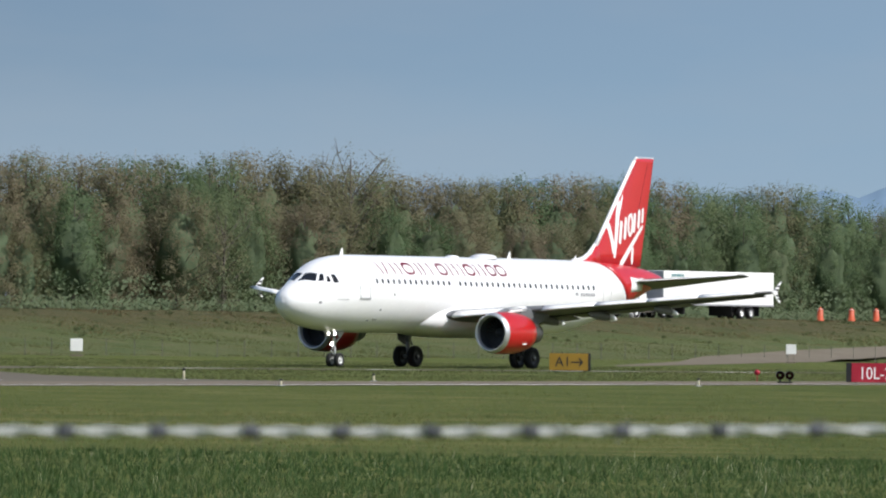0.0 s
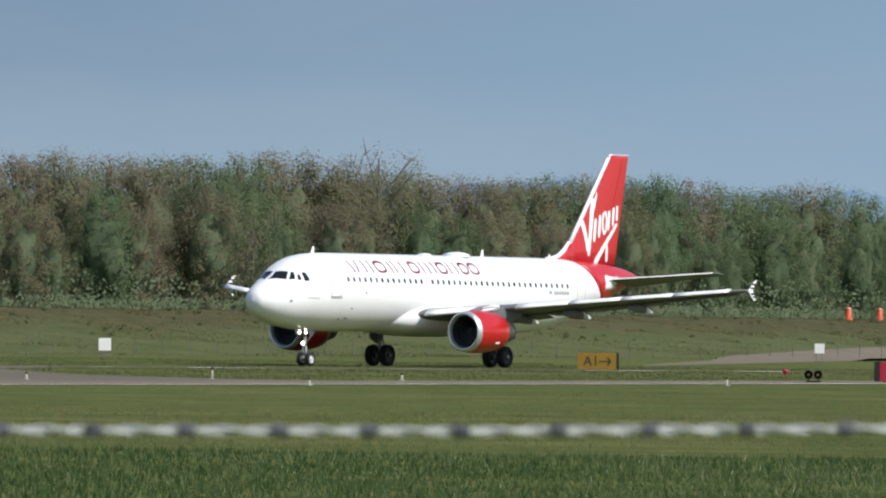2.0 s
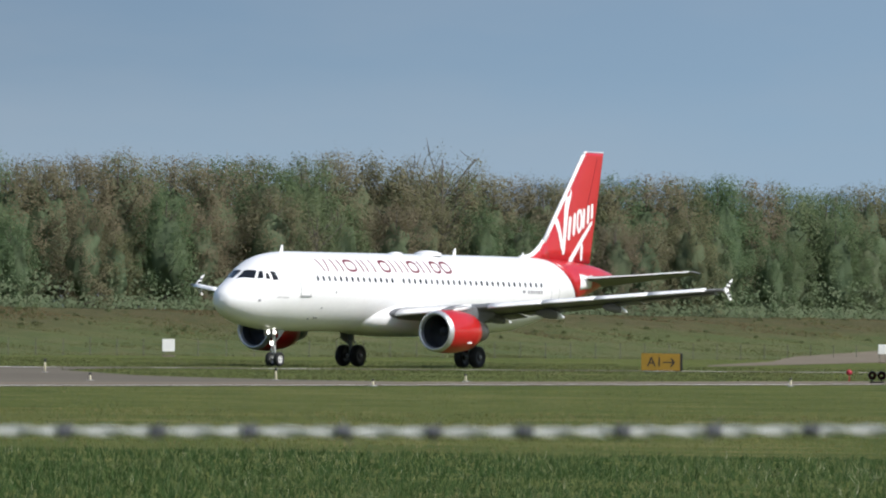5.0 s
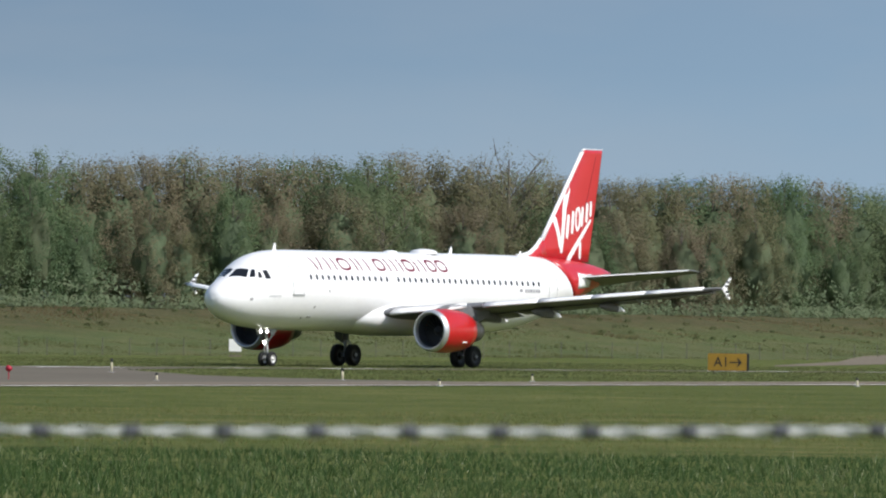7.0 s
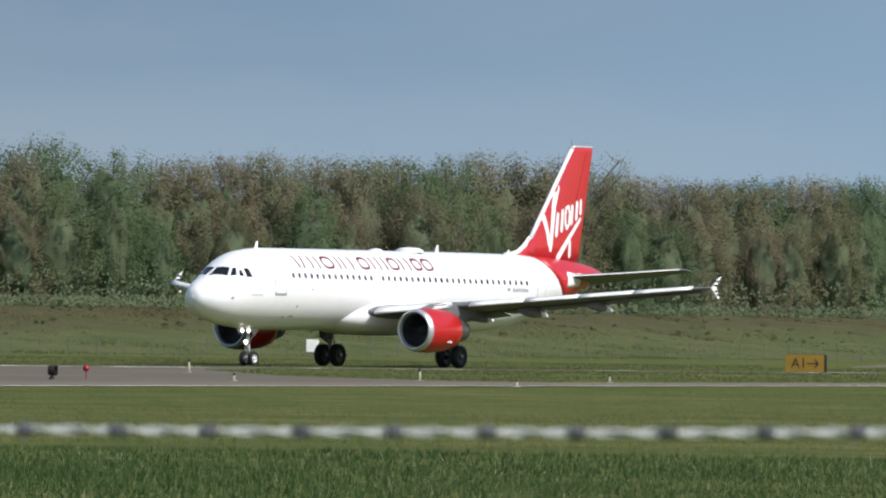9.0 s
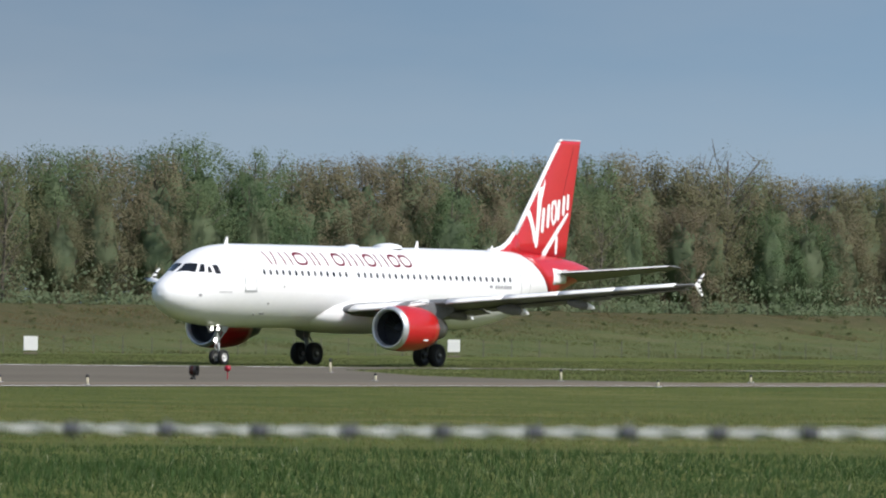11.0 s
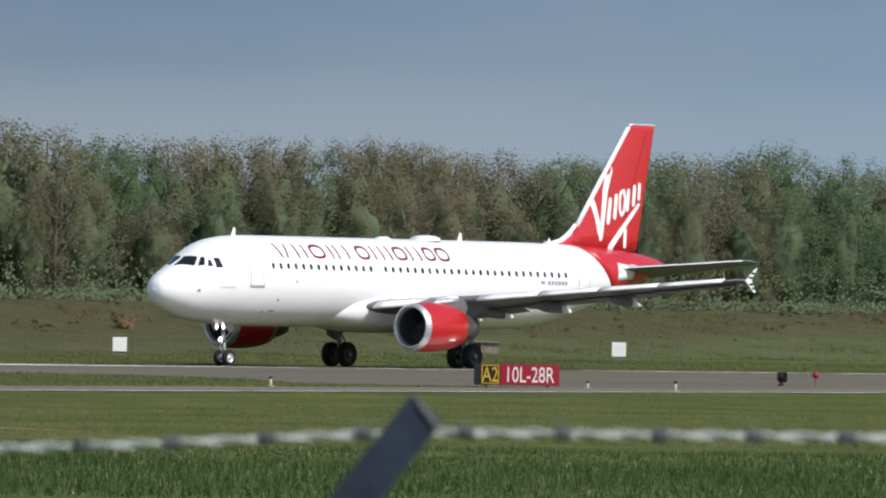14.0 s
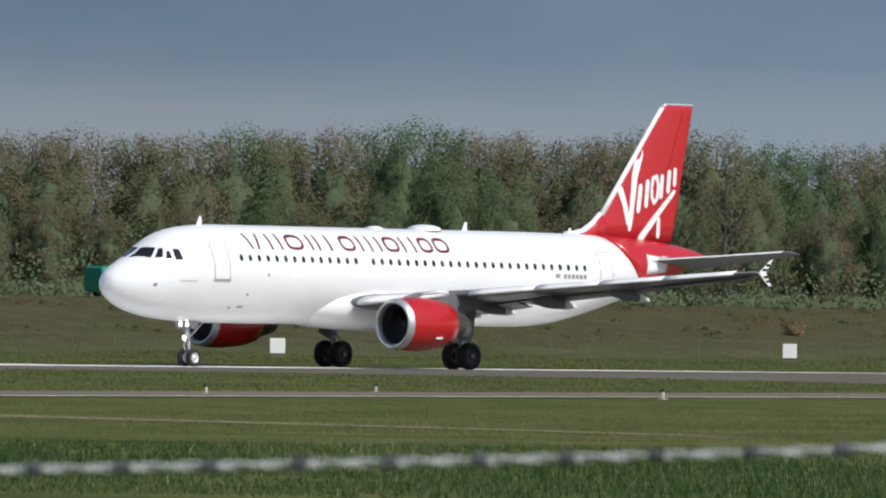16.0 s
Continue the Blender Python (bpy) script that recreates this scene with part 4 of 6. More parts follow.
    # wings
    for side in (1, -1):
        rings = []
        for y in (0.5, 2, 3, 4.5, 6.4, 8, 10, 12, 14, 15.5, 16.85):
            le, te, z, th = wing_shape(y)
            rings.append(wing_section(le, te - le, th * 0.82, y * side, z, radians(4.6 - 0.12 * y)))
        wing = part("wing", loft(rings), WING_GREY, jet, "grey swept wing, darkened all over for its shaded underside", True)
        # slats along the leading edge, a little drooped, in five lengths
        for y0, y1 in ((2.35, 5.0), (6.5, 8.9), (8.95, 11.3), (11.35, 13.7), (13.75, 16.3)):
            rings = []
            for y in np.linspace(y0, y1, 5):
                le, te, z, th = wing_shape(y)
                c = (te - le)
                k = float(np.interp(y, [2.35, 6.5, 10, 16.3], [1.75, 1.3, 1.05, 0.9]))
                rings.append([P(le + u * k, y * side, z + v * k) for u, v in ((-0.10, -0.07), (-0.15, -0.05), (-0.12, 0.0), (0.0, 0.08), (0.22, 0.15), (0.26, 0.07), (0.2, -0.03), (0.0, -0.08))])
            part("slat", loft(rings), WING_WHITE, wing, "pale leading-edge slat", True)
        # flaps and aileron
        for name, y0, y1, drop in (("flap", 2.3, 6.3, 0.20), ("flap", 6.45, 12.4, 0.13), ("aileron", 12.5, 16.2, 0.05)):
            rings = []
            for y in np.linspace(y0, y1, 5):
                le, te, z, th = wing_shape(y)
                c = te - le
                rings.append([P(te - 0.22 * c + u * c, y * side, z - 0.22 * (te - le) * 0.3 - drop * u * 4 + v) for u, v in ((0, -0.03), (0.03, 0.03), (0.12, 0.03), (0.26, -0.02), (0.26, -0.035), (0.1, -0.06))])
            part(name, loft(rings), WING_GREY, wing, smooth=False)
        # flap track fairings
        for y, l, r in ((3.4, 2.2, 0.24), (5.1, 2.6, 0.27), (8.0, 2.9, 0.27), (11.3, 2.5, 0.23)):
            le, te, z, th = wing_shape(y)
            prof = [(0, 0.01), (0.08, 0.5), (0.3, 0.95), (0.5, 1), (0.75, 0.7), (0.93, 0.3), (1, 0.02)]
            rings = []
            for u, k in prof:
                cx, cz = te - l * 0.80 + u * l, z - 0.42 - 0.26 * u * u
                rings.append([P(cx, y * side + r * 0.6 * k * math.cos(a), cz + r * k * math.sin(a)) for a in (j * math.tau / 14 for j in range(14))])
            fairing = part("flap_fairing", loft(rings), WING_GREY, wing, smooth=True)
            tipr = []
            for u, k in ((0.70, 0.80), (0.82, 0.60), (0.93, 0.34), (1.0, 0.03)):
                cx, cz = te - l * 0.80 + u * l, z - 0.42 - 0.26 * u * u
                tipr.append([P(cx, y * side + (r * 0.6 * k + 0.012) * math.cos(a), cz + (r * k + 0.012) * math.sin(a)) for a in (j * math.tau / 14 for j in range(14))])
            part("fairing_tip", loft(tipr), WHITE, fairing, "white fairing tip", True)
        # wing-tip fence: arrow shape above and below, with dark bars
        le, te, z, th = wing_shape(16.6)
        out = [(te - 0.66, z), (te - 0.02, z + 0.50), (te + 0.22, z + 0.60), (te + 0.08, z + 0.44), (te - 0.22, z + 0.02), (te + 0.10, z - 0.50), (te - 0.02, z - 0.54), (te - 0.20, z - 0.40)]
        fence = part("wing_fence", prism([(x - PIVOT, zz) for x, zz in out], 0.07, Matrix.Translation((0, -16.92 * side, 0))), WING_WHITE, wing, "white wing-tip fence with dark bars")
        for u, x0, x1 in ((0.30, -0.22, 0.0), (0.10, -0.44, -0.13), (-0.20, -0.38, -0.12), (-0.38, -0.20, 0.0)):
            part("fence_bar", prism([(te + x0 - PIVOT, z + u), (te + x1 - PIVOT, z + u), (te + x1 - PIVOT, z + u + 0.10), (te + x0 - PIVOT, z + u + 0.10)], 0.09, Matrix.Translation((0, -16.92 * side, 0))), BLACK_MARK, fence, "dark bar")
        # engine
        ex, ez = 11.33, 1.92
        c = tuple(P(0, 5.75 * side, ez))
        engine = part("engine_cowl", turned([(ex + 0.30, 1.075), (ex + 0.7, 1.12), (ex + 1.3, 1.14), (ex + 1.9, 1.11), (ex + 2.6, 1.04), (ex + 3.15, 0.92), (ex + 3.17, 0.87), (ex + 2.4, 0.82)], "X", 48, c), RED_LIGHT, jet, "bright red engine cowl", True)
        part("inlet_lip", turned([(ex + 0.305, 1.082), (ex + 0.12, 1.04), (ex + 0.02, 0.985), (ex, 0.945), (ex + 0.03, 0.90), (ex + 0.14, 0.865), (ex + 0.28, 0.85)], "X", 48, c), LIP, engine, "polished metal inlet lip", True)
        part("inlet_duct", turned([(ex + 0.27, 0.852), (ex + 0.6, 0.86), (ex + 1.0, 0.88)], "X", 48, c), DUCT, engine, "", True)
        disc = turned([(ex + 1.04, 0.88), (ex + 1.06, 0.02)], "X", 40, c)
        fan = part("fan", disc, DARK, engine, "dark fan disc")
        for k in range(24):
            a = k * math.tau / 24
            r = Matrix.Translation(c) @ Matrix.Rotation(a, 4, "X")
            bm = bmesh.new()
            vs = [bm.verts.new(r @ Vector(p)) for p in ((ex + 0.86, -0.03, 0.22), (ex + 1.0, 0.05, 0.22), (ex + 1.0, 0.13, 0.86), (ex + 0.82, -0.06, 0.86))]
            bm.faces.new(vs)
            part("fan_blade", bm, DUCT, fan)
        part("spinner", turned([(ex + 0.55, 0.005), (ex + 0.62, 0.08), (ex + 0.8, 0.2), (ex + 0.95, 0.27)], "X", 24, c), DUCT, engine, "", True)
        part("core_nozzle", turned([(ex + 2.5, 0.78), (ex + 3.2, 0.74), (ex + 3.9, 0.62), (ex + 4.45, 0.5), (ex + 4.4, 0.44), (ex + 3.8, 0.40)], "X", 36, c), STEEL, engine, "dark steel exhaust nozzle", True)
        part("exhaust_plug", turned([(ex + 3.9, 0.30), (ex + 4.4, 0.22), (ex + 4.8, 0.03)], "X", 24, c), STEEL, engine, "", True)
        rings = []
        for x, half, zb, ztop in ((ex + 0.75, 0.05, ez + 1.06, ez + 1.16), (ex + 1.5, 0.17, ez + 0.9, ez + 1.33), (ex + 2.6, 0.20, ez + 0.7, ez + 1.42), (ex + 4.2, 0.20, ez + 0.42, ez + 1.3), (ex + 5.6, 0.10, ez + 0.9, ez + 1.2)):
            rings.append([P(x, 5.75 * side + s * half, zz) for s, zz in ((-1, zb), (1, zb), (1, ztop - 0.08), (0.4, ztop), (-0.4, ztop), (-1, ztop - 0.08))])
        part("pylon", loft(rings), WING_GREY, engine, "grey engine pylon")
        rings = [[P(x, 5.75 * side + q * hw, z0 + q2) for q, q2 in ((-1, 0), (-0.6, hh), (0.6, hh), (1, 0))] for x, hw, z0, hh in ((ex + 0.9, 0.05, ez + 1.10, 0.05), (ex + 1.7, 0.24, ez + 1.08, 0.22), (ex + 2.7, 0.26, ez + 1.16, 0.26), (ex + 3.3, 0.2, ez + 1.25, 0.2))]
        part("pylon_cap", loft(rings), WHITE, engine, "white pylon fairing", True)
        for dx in (0.0, 0.14, 0.28):
            part("cowl_marking", prism([(ex + 1.7 + dx - PIVOT, ez - 0.62), (ex + 1.8 + dx - PIVOT, ez - 0.62), (ex + 1.8 + dx - PIVOT, ez - 0.52), (ex + 1.7 + dx - PIVOT, ez - 0.52)], 0.03, Matrix.Translation((0, -(5.75 + 0.96) * side, 0))), WHITE, engine, "small white marking")
        # tailplane
        rings = []
        for y, le, te, z in ((0.3, 32.1, 35.9, 4.80), (1.2, 32.6, 36.0, 4.86), (3.5, 34.05, 36.35, 5.05), (6.0, 35.6, 36.85, 5.27), (6.2, 35.85, 36.85, 5.29)):
            rings.append(wing_section(le, te - le, 0.075, y * side, z + 0.02, radians(6.0)))
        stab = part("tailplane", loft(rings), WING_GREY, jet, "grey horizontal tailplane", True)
        part("root_plate", patch([(x, turn_at(x, zz) * side) for x, zz in ((32.15, 5.12), (33.7, 4.98), (33.7, 4.36), (32.0, 4.25))], 0.008, 4, 4), WHITE, stab, "white plate at the tailplane root", True)
        rings = []
        for y, le, z in ((1.1, 32.54, 4.855), (3.5, 34.05, 5.05), (6.1, 35.66, 5.28)):
            rings.append([P(le + u, y * side, z + v) for u, v in ((-0.03, 0.0), (0.02, 0.045), (0.16, 0.07), (0.03, -0.01))])
        part("leading_edge", loft(rings), WING_WHITE, stab, "pale leading edge")
    # fin
    rings = []
    for f in (0, 0.12, 0.3, 0.5, 0.7, 0.88, 0.97, 1.0):
        z = 5.7 + f * 6.05
        g = (z - 5.9) / 5.87
        le, te = 29.75 + g * 4.75, 35.33 + g * 1.22
        if f > 0.98:
            le += 0.22
        n = 12
        ring = []
        for i in range(n):
            u = (1 - math.cos(math.pi * i / (n - 1))) / 2
            ring.append(P(le + u * (te - le), fin_half(le + u * (te - le), z) if 0 < i < n - 1 else 0.0, z))
        for i in range(n - 2, 0, -1):
            u = (1 - math.cos(math.pi * i / (n - 1))) / 2
            ring.append(P(le + u * (te - le), -fin_half(le + u * (te - le), z), z))
        rings.append(ring)
    fin = part("fin", loft(rings), RED, jet, "tall red tail fin with white edging", True)
    edge = []
    for f in (0.06, 0.3, 0.6, 0.9, 1.0):
        z = 5.9 + f * 5.75
        le = 29.75 + f * 4.65
        edge.append([P(le + u, v, z) for u, v in ((-0.05, 0), (0.02, 0.075), (0.17, 0.15 - 0.04 * f), (0.17, -0.15 + 0.04 * f), (0.02, -0.075))])
    part("fin_edge", loft(edge), WHITE, fin, "white leading edge of the fin", True)
    part("fin_cap", loft([[P(34.35, 0, 11.66), P(34.55, 0.06, 11.66), P(34.55, -0.06, 11.66)], [P(34.62, 0, 11.83), P(34.8, 0.10, 11.80), P(34.8, -0.10, 11.80)], [P(36.52, 0, 11.83), P(36.58, 0.03, 11.78), P(36.58, -0.03, 11.78)]]), WHITE, fin, "white fin cap", True)
    dorsal = []
    for x, z in ((27.9, 5.96), (28.7, 6.02), (29.4, 6.14), (30.0, 6.45), (30.5, 6.9)):
        dorsal.append([P(x, 0, z), P(x + 0.1, 0.07 + (x - 27.9) * 0.05, z - 0.12), P(x + 0.4, 0.10 + (x - 27.9) * 0.06, 5.8), P(x + 0.4, -0.10 - (x - 27.9) * 0.06, 5.8), P(x + 0.1, -0.07 - (x - 27.9) * 0.05, z - 0.12)])
    part("dorsal_fillet", loft(dorsal), RED, fin, smooth=True)
    rings = []
    for x, z in ((28.2, 6.0), (28.8, 6.05), (29.35, 6.16), (29.8, 6.38), (30.15, 6.62), (30.5, 6.93)):
        rings.append([P(x + u, v, z + q) for u, v, q in ((-0.05, 0, 0.05), (0.03, 0.08, -0.03), (0.10, 0.12, -0.12), (0.10, -0.12, -0.12), (0.03, -0.08, -0.03))])
    part("fin_edge", loft(rings), WHITE, fin, "white edge of the dorsal fillet", True)
    rud = []
    for f in (0.05, 0.5, 0.94):
        z = 5.9 + f * 5.87
        le, te = 29.75 + f * 4.75, 35.33 + f * 1.22
        x = le + 0.70 * (te - le)
        rud.append([P(x, fin_half(x, z) + 0.008, z), P(x + 0.03, fin_half(x + 0.03, z) + 0.008, z), P(x + 0.03, fin_half(x + 0.03, z) - 0.02, z), P(x, fin_half(x, z) - 0.02, z)])
    part("rudder_seam", loft(rud), MAROON, fin)
    # white sweeping strokes on the fin: plain bars, no letters
    for pts, wide in (([(33.02, 9.75), (32.6, 8.6), (32.2, 6.15)], (0.42, 0.28)), ([(31.62, 8.15), (31.95, 7.2), (32.14, 6.4)], (0.34, 0.26)),
                      ([(32.98, 8.25), (32.78, 6.95)], (0.27, 0.27)), ([(33.45, 8.45), (33.32, 7.2)], (0.27, 0.27)), ([(33.72, 8.1), (33.8, 8.5), (34.05, 8.6), (34.18, 8.2), (34.1, 7.6), (33.88, 7.42), (33.74, 7.7), (33.72, 8.1)], (0.19, 0.19)),
                      ([(34.46, 8.7), (34.36, 7.6)], (0.27, 0.27)), ([(34.96, 8.9), (34.88, 7.85)], (0.27, 0.27)), ([(35.38, 9.0), (35.34, 8.15)], (0.24, 0.24)),
                      ([(35.42, 8.0), (34.2, 6.95), (32.85, 5.72)], (0.2, 0.36)), ([(34.26, 6.8), (34.22, 5.85)], (0.26, 0.24))):
        part("fin_stroke", fin_stroke(pts, wide), WHITE, fin, "white painted stroke")
    part("tail_panel", prism([(32.35 - PIVOT, 4.86), (33.2 - PIVOT, 5.06), (34.0 - PIVOT, 4.93), (33.4 - PIVOT, 4.80)], 0.03, Matrix.Translation((0, -1.42, 0))), WHITE, tail, "white panel at the tailplane root")
    # nose gear
    gear = part("nose_gear", join(rod(P(5.07, 0, 0.38), P(5.02, 0, 1.25), 0.06), rod(P(5.02, 0, 1.1), P(4.9, 0, 2.1), 0.095), rod(P(5.07, -0.33, 0.38), P(5.07, 0.33, 0.38), 0.05), rod(P(5.0, 0, 1.2), P(6.0, 0, 2.0), 0.05),
                                  rod(P(4.95, -0.03, 0.62), P(4.72, 0, 0.9), 0.03), rod(P(4.72, 0, 0.9), P(4.94, 0, 1.2), 0.03)), STRUT, jet, "grey nose landing gear leg", True)
    for s in (1, -1):
        part("gear_door", prism([(4.6 - PIVOT, 1.92), (4.75 - PIVOT, 1.62), (5.0 - PIVOT, 1.58), (5.25 - PIVOT, 1.92)], 0.03, Matrix.Translation((0, -0.42 * s, 0))), STRUT, gear, "grey gear door")
        lamp = part("landing_light", turned([(4.70 - PIVOT, 0.005), (4.705 - PIVOT, 0.05), (4.73 - PIVOT, 0.08)], "X", 20, (0, 0.2 * s, 1.78)), LAMP, gear, "lit white landing light")
        part("light_housing", turned([(4.73 - PIVOT, 0.115), (4.80 - PIVOT, 0.10), (4.88 - PIVOT, 0.02)], "X", 20, (0, 0.2 * s, 1.78)), STRUT, lamp)
    part("landing_light", turned([(4.72 - PIVOT, 0.005), (4.725 - PIVOT, 0.065), (4.76 - PIVOT, 0.10)], "X", 20, (0, 0, 1.22)), LAMP, gear, "lit white taxi light")
    wheels = []
    for s in (1, -1):
        wheels.append((wheel("nose_wheel", P(5.07, 0.26 * s, 0.385), 0.385, 0.24, jet, 1.0), 0.385))
    for s in (1, -1):
        leg = part("main_gear", join(rod(P(17.71, 3.795 * s, 0.58), P(17.66, 3.75 * s, 1.5), 0.10), rod(P(17.66, 3.75 * s, 1.4), P(17.55, 3.6 * s, 2.9), 0.16), rod(P(17.71, 3.1 * s, 0.585), P(17.71, 4.5 * s, 0.585), 0.08),
                                     rod(P(17.62, 3.7 * s, 1.7), P(17.3, 2.2 * s, 2.5), 0.08), rod(P(17.95, 3.79 * s, 0.8), P(18.1, 3.77 * s, 1.2), 0.04), rod(P(18.1, 3.77 * s, 1.2), P(17.7, 3.72 * s, 1.6), 0.04)), STRUT, jet, "grey main landing gear leg", True)
        part("gear_door", prism([(16.9 - PIVOT, 2.75), (17.1 - PIVOT, 1.5), (17.9 - PIVOT, 1.15), (18.15 - PIVOT, 1.5), (18.3 - PIVOT, 2.75)], 0.05, Matrix.Translation((0, -4.05 * s, 0))), WING_GREY, leg, "grey leg door")
        for o in (0.46, -0.46):
            wheels.append((wheel("main_wheel", P(17.71, (3.795 + o) * s, 0.585), 0.585, 0.43, jet, 1.6, MAIN_RIM), 0.585))
    return jet, wheels


JET, JET_WHEELS = build_aircraft()
# ---- near fence: one strand of barbed wire on a slanted arm ----
WIRE = paint("galvanised_wire", (0.66, 0.67, 0.64), 0.45, 0.12, 30, metal=0.25)
# galvanised steel; its dark blue colour holds the shade and the reflected sky
SHADED_STEEL = paint("weathered_dark_steel", (0.034, 0.046, 0.078), 0.6, 0.25, 12, metal=0.2)
BARB = paint("grey_barb", (0.12, 0.125, 0.14), 0.5, 0.25, 30, metal=0.2)
FENCE_Y = 12.4


def wire_height(x):
    return float(np.interp(x, [-3.3, -2.98, -2.2, -1.72, -1.34, -0.6, 0.0, 0.8, 1.2], [1.965, 1.977, 2.005, 2.026, 2.0495, 2.053, 2.059, 2.0735, 2.08]))


def build_fence():
    fence = thing("barbed_wire_fence", "weathered barbed wire strand on a slanted steel post arm, darkened as in shade", "fence")
    a, b = Vector((-1.320, FENCE_Y, 2.084)), Vector((-1.59, FENCE_Y, 1.735))
    u = (b - a).normalized()
    v = Vector((-u.z, 0, u.x))
    if v.x < 0:
        v = -v
    w = 0.026
    section = [(-w, 0.03), (-w, -0.004), (w, -0.004), (w, -0.006), (w + 0.005, -0.006), (w + 0.005, 0.001), (-w + 0.005, 0.001), (-w + 0.005, 0.03)]
    bm = loft([[p + v * o + Vector((0, y, 0)) for o, y in section] for p in (a, a.lerp(b, 0.5), b)])
    arm = part("post_arm", bm, SHADED_STEEL, fence, "steel arm in the dark blue of its shade")
    part("arm_tip", rod(a - v * 0.012 + u * 0.002 + Vector((0, -0.004, 0)), a + v * 0.03 + u * 0.012 + Vector((0, -0.004, 0)), 0.004), BARB, arm, "pale worn tip of the arm")
    part("post", rod((b.x, FENCE_Y, -0.3), (b.x, FENCE_Y, b.z + 0.02), 0.03, None, 16), SHADED_STEEL, fence, "round steel fence post", True)
    for x0, x1 in ((-3.25, -1.34), (-1.34, 1.1)):
        bms = []
        for s in (0, math.pi):
            rings = []
            k = int((x1 - x0) / 0.011)
            for i in range(k + 1):
                x = x0 + (x1 - x0) * i / k
                p = Vector((x, FENCE_Y + 0.012 + 0.0033 * math.cos(x * 52 + s), wire_height(x) + 0.0033 * math.sin(x * 52 + s)))
                rings.append([p + Vector((0, math.cos(q), math.sin(q))) * 0.0031 for q in (0, 1.26, 2.51, 3.77, 5.03)])
            bms.append(loft(rings))
        strand = part("wire_strand", join(*bms), WIRE, fence, "twisted galvanised wire", True)
        rnd = random.Random(4)
        x = x0 + 0.075
        while x < x1 - 0.02:
            z = wire_height(x)
            c = Vector((x, FENCE_Y + 0.012, z))
            bms = [turned([(-0.011, 0.0075), (-0.005, 0.009), (0.004, 0.0085), (0.011, 0.0072)], "X", 10, tuple(c))]
            for s in (0, 1, 2, 3):
                an = rnd.uniform(0, math.tau)
                bms.append(rod(c, c + Vector((rnd.uniform(-0.012, 0.012), math.cos(an) * 0.02, math.sin(an) * 0.017)), 0.0022, 0.0008, 5))
            part("barb", join(*bms), BARB, strand)
            x += 0.127 * rnd.uniform(0.95, 1.05)


build_fence()

# ---- airfield signs, lights and boards ----
YELLOW = paint("sign_yellow", (0.295, 0.172, 0.015), 0.5, 0.12, 3)
SIGN_RED = paint("sign_red", (0.36, 0.008, 0.028), 0.45, 0.08, 3)
SIGN_BLACK = paint("sign_black", (0.012, 0.012, 0.013), 0.5, 0.1, 3)
SIGN_WHITE = paint("sign_white", (0.82, 0.82, 0.8), 0.5, 0.05, 3)
SIGN_GOLD = paint("sign_letter_yellow", (0.72, 0.45, 0.02), 0.5, 0.05, 3)
BOARD = paint("white_board", (0.84, 0.84, 0.82), 0.6, 0.05, 2)
STAKE = paint("pale_stake", (0.62, 0.56, 0.40), 0.6, 0.15, 6)
LENS = paint("dark_lamp_lens", (0.05, 0.015, 0.012), 0.15, 0.2, 6)
ORANGE = paint("orange_plastic", (0.52, 0.085, 0.03), 0.5, 0.12, 4)


def sign_body(place, turn, wide, tall, material, label):
    """Sign cabinet with its front at y = 0, on short feet, and fixings along the top."""
    s = thing("airfield_sign", label, "sign", "taxiway signs", pose(*place, 0, 0, turn))
    part("cabinet", box((-wide / 2, 0.01, 0.10), (wide / 2, 0.26, tall), 0.012), SIGN_BLACK, s, "black sign cabinet")
    for k in (-0.36, 0.36):
        part("foot", rod((wide * k, 0.13, -0.02), (wide * k, 0.13, 0.12), 0.03), SIGN_BLACK, s)
    for i in range(8):
        x = -wide / 2 + wide * (i + 0.5) / 8
        part("fixing", box((x - 0.025, 0.06, tall - 0.005), (x + 0.025, 0.16, tall + 0.035), 0.006), SIGN_BLACK, s)
    return s


def arrow(parent, x, z, size, material):
    bm = prism([(x - size, z - 0.03), (x + size * 0.55, z - 0.03), (x + size * 0.2, z - 0.2), (x + size * 0.38, z - 0.22), (x + size, z), (x + size * 0.38, z + 0.22), (x + size * 0.2, z + 0.2), (x + size * 0.55, z + 0.03), (x - size, z + 0.03)], 0.012, Matrix.Translation((0, -0.012, 0)))
    return part("arrow", bm, material, parent, "black arrow")


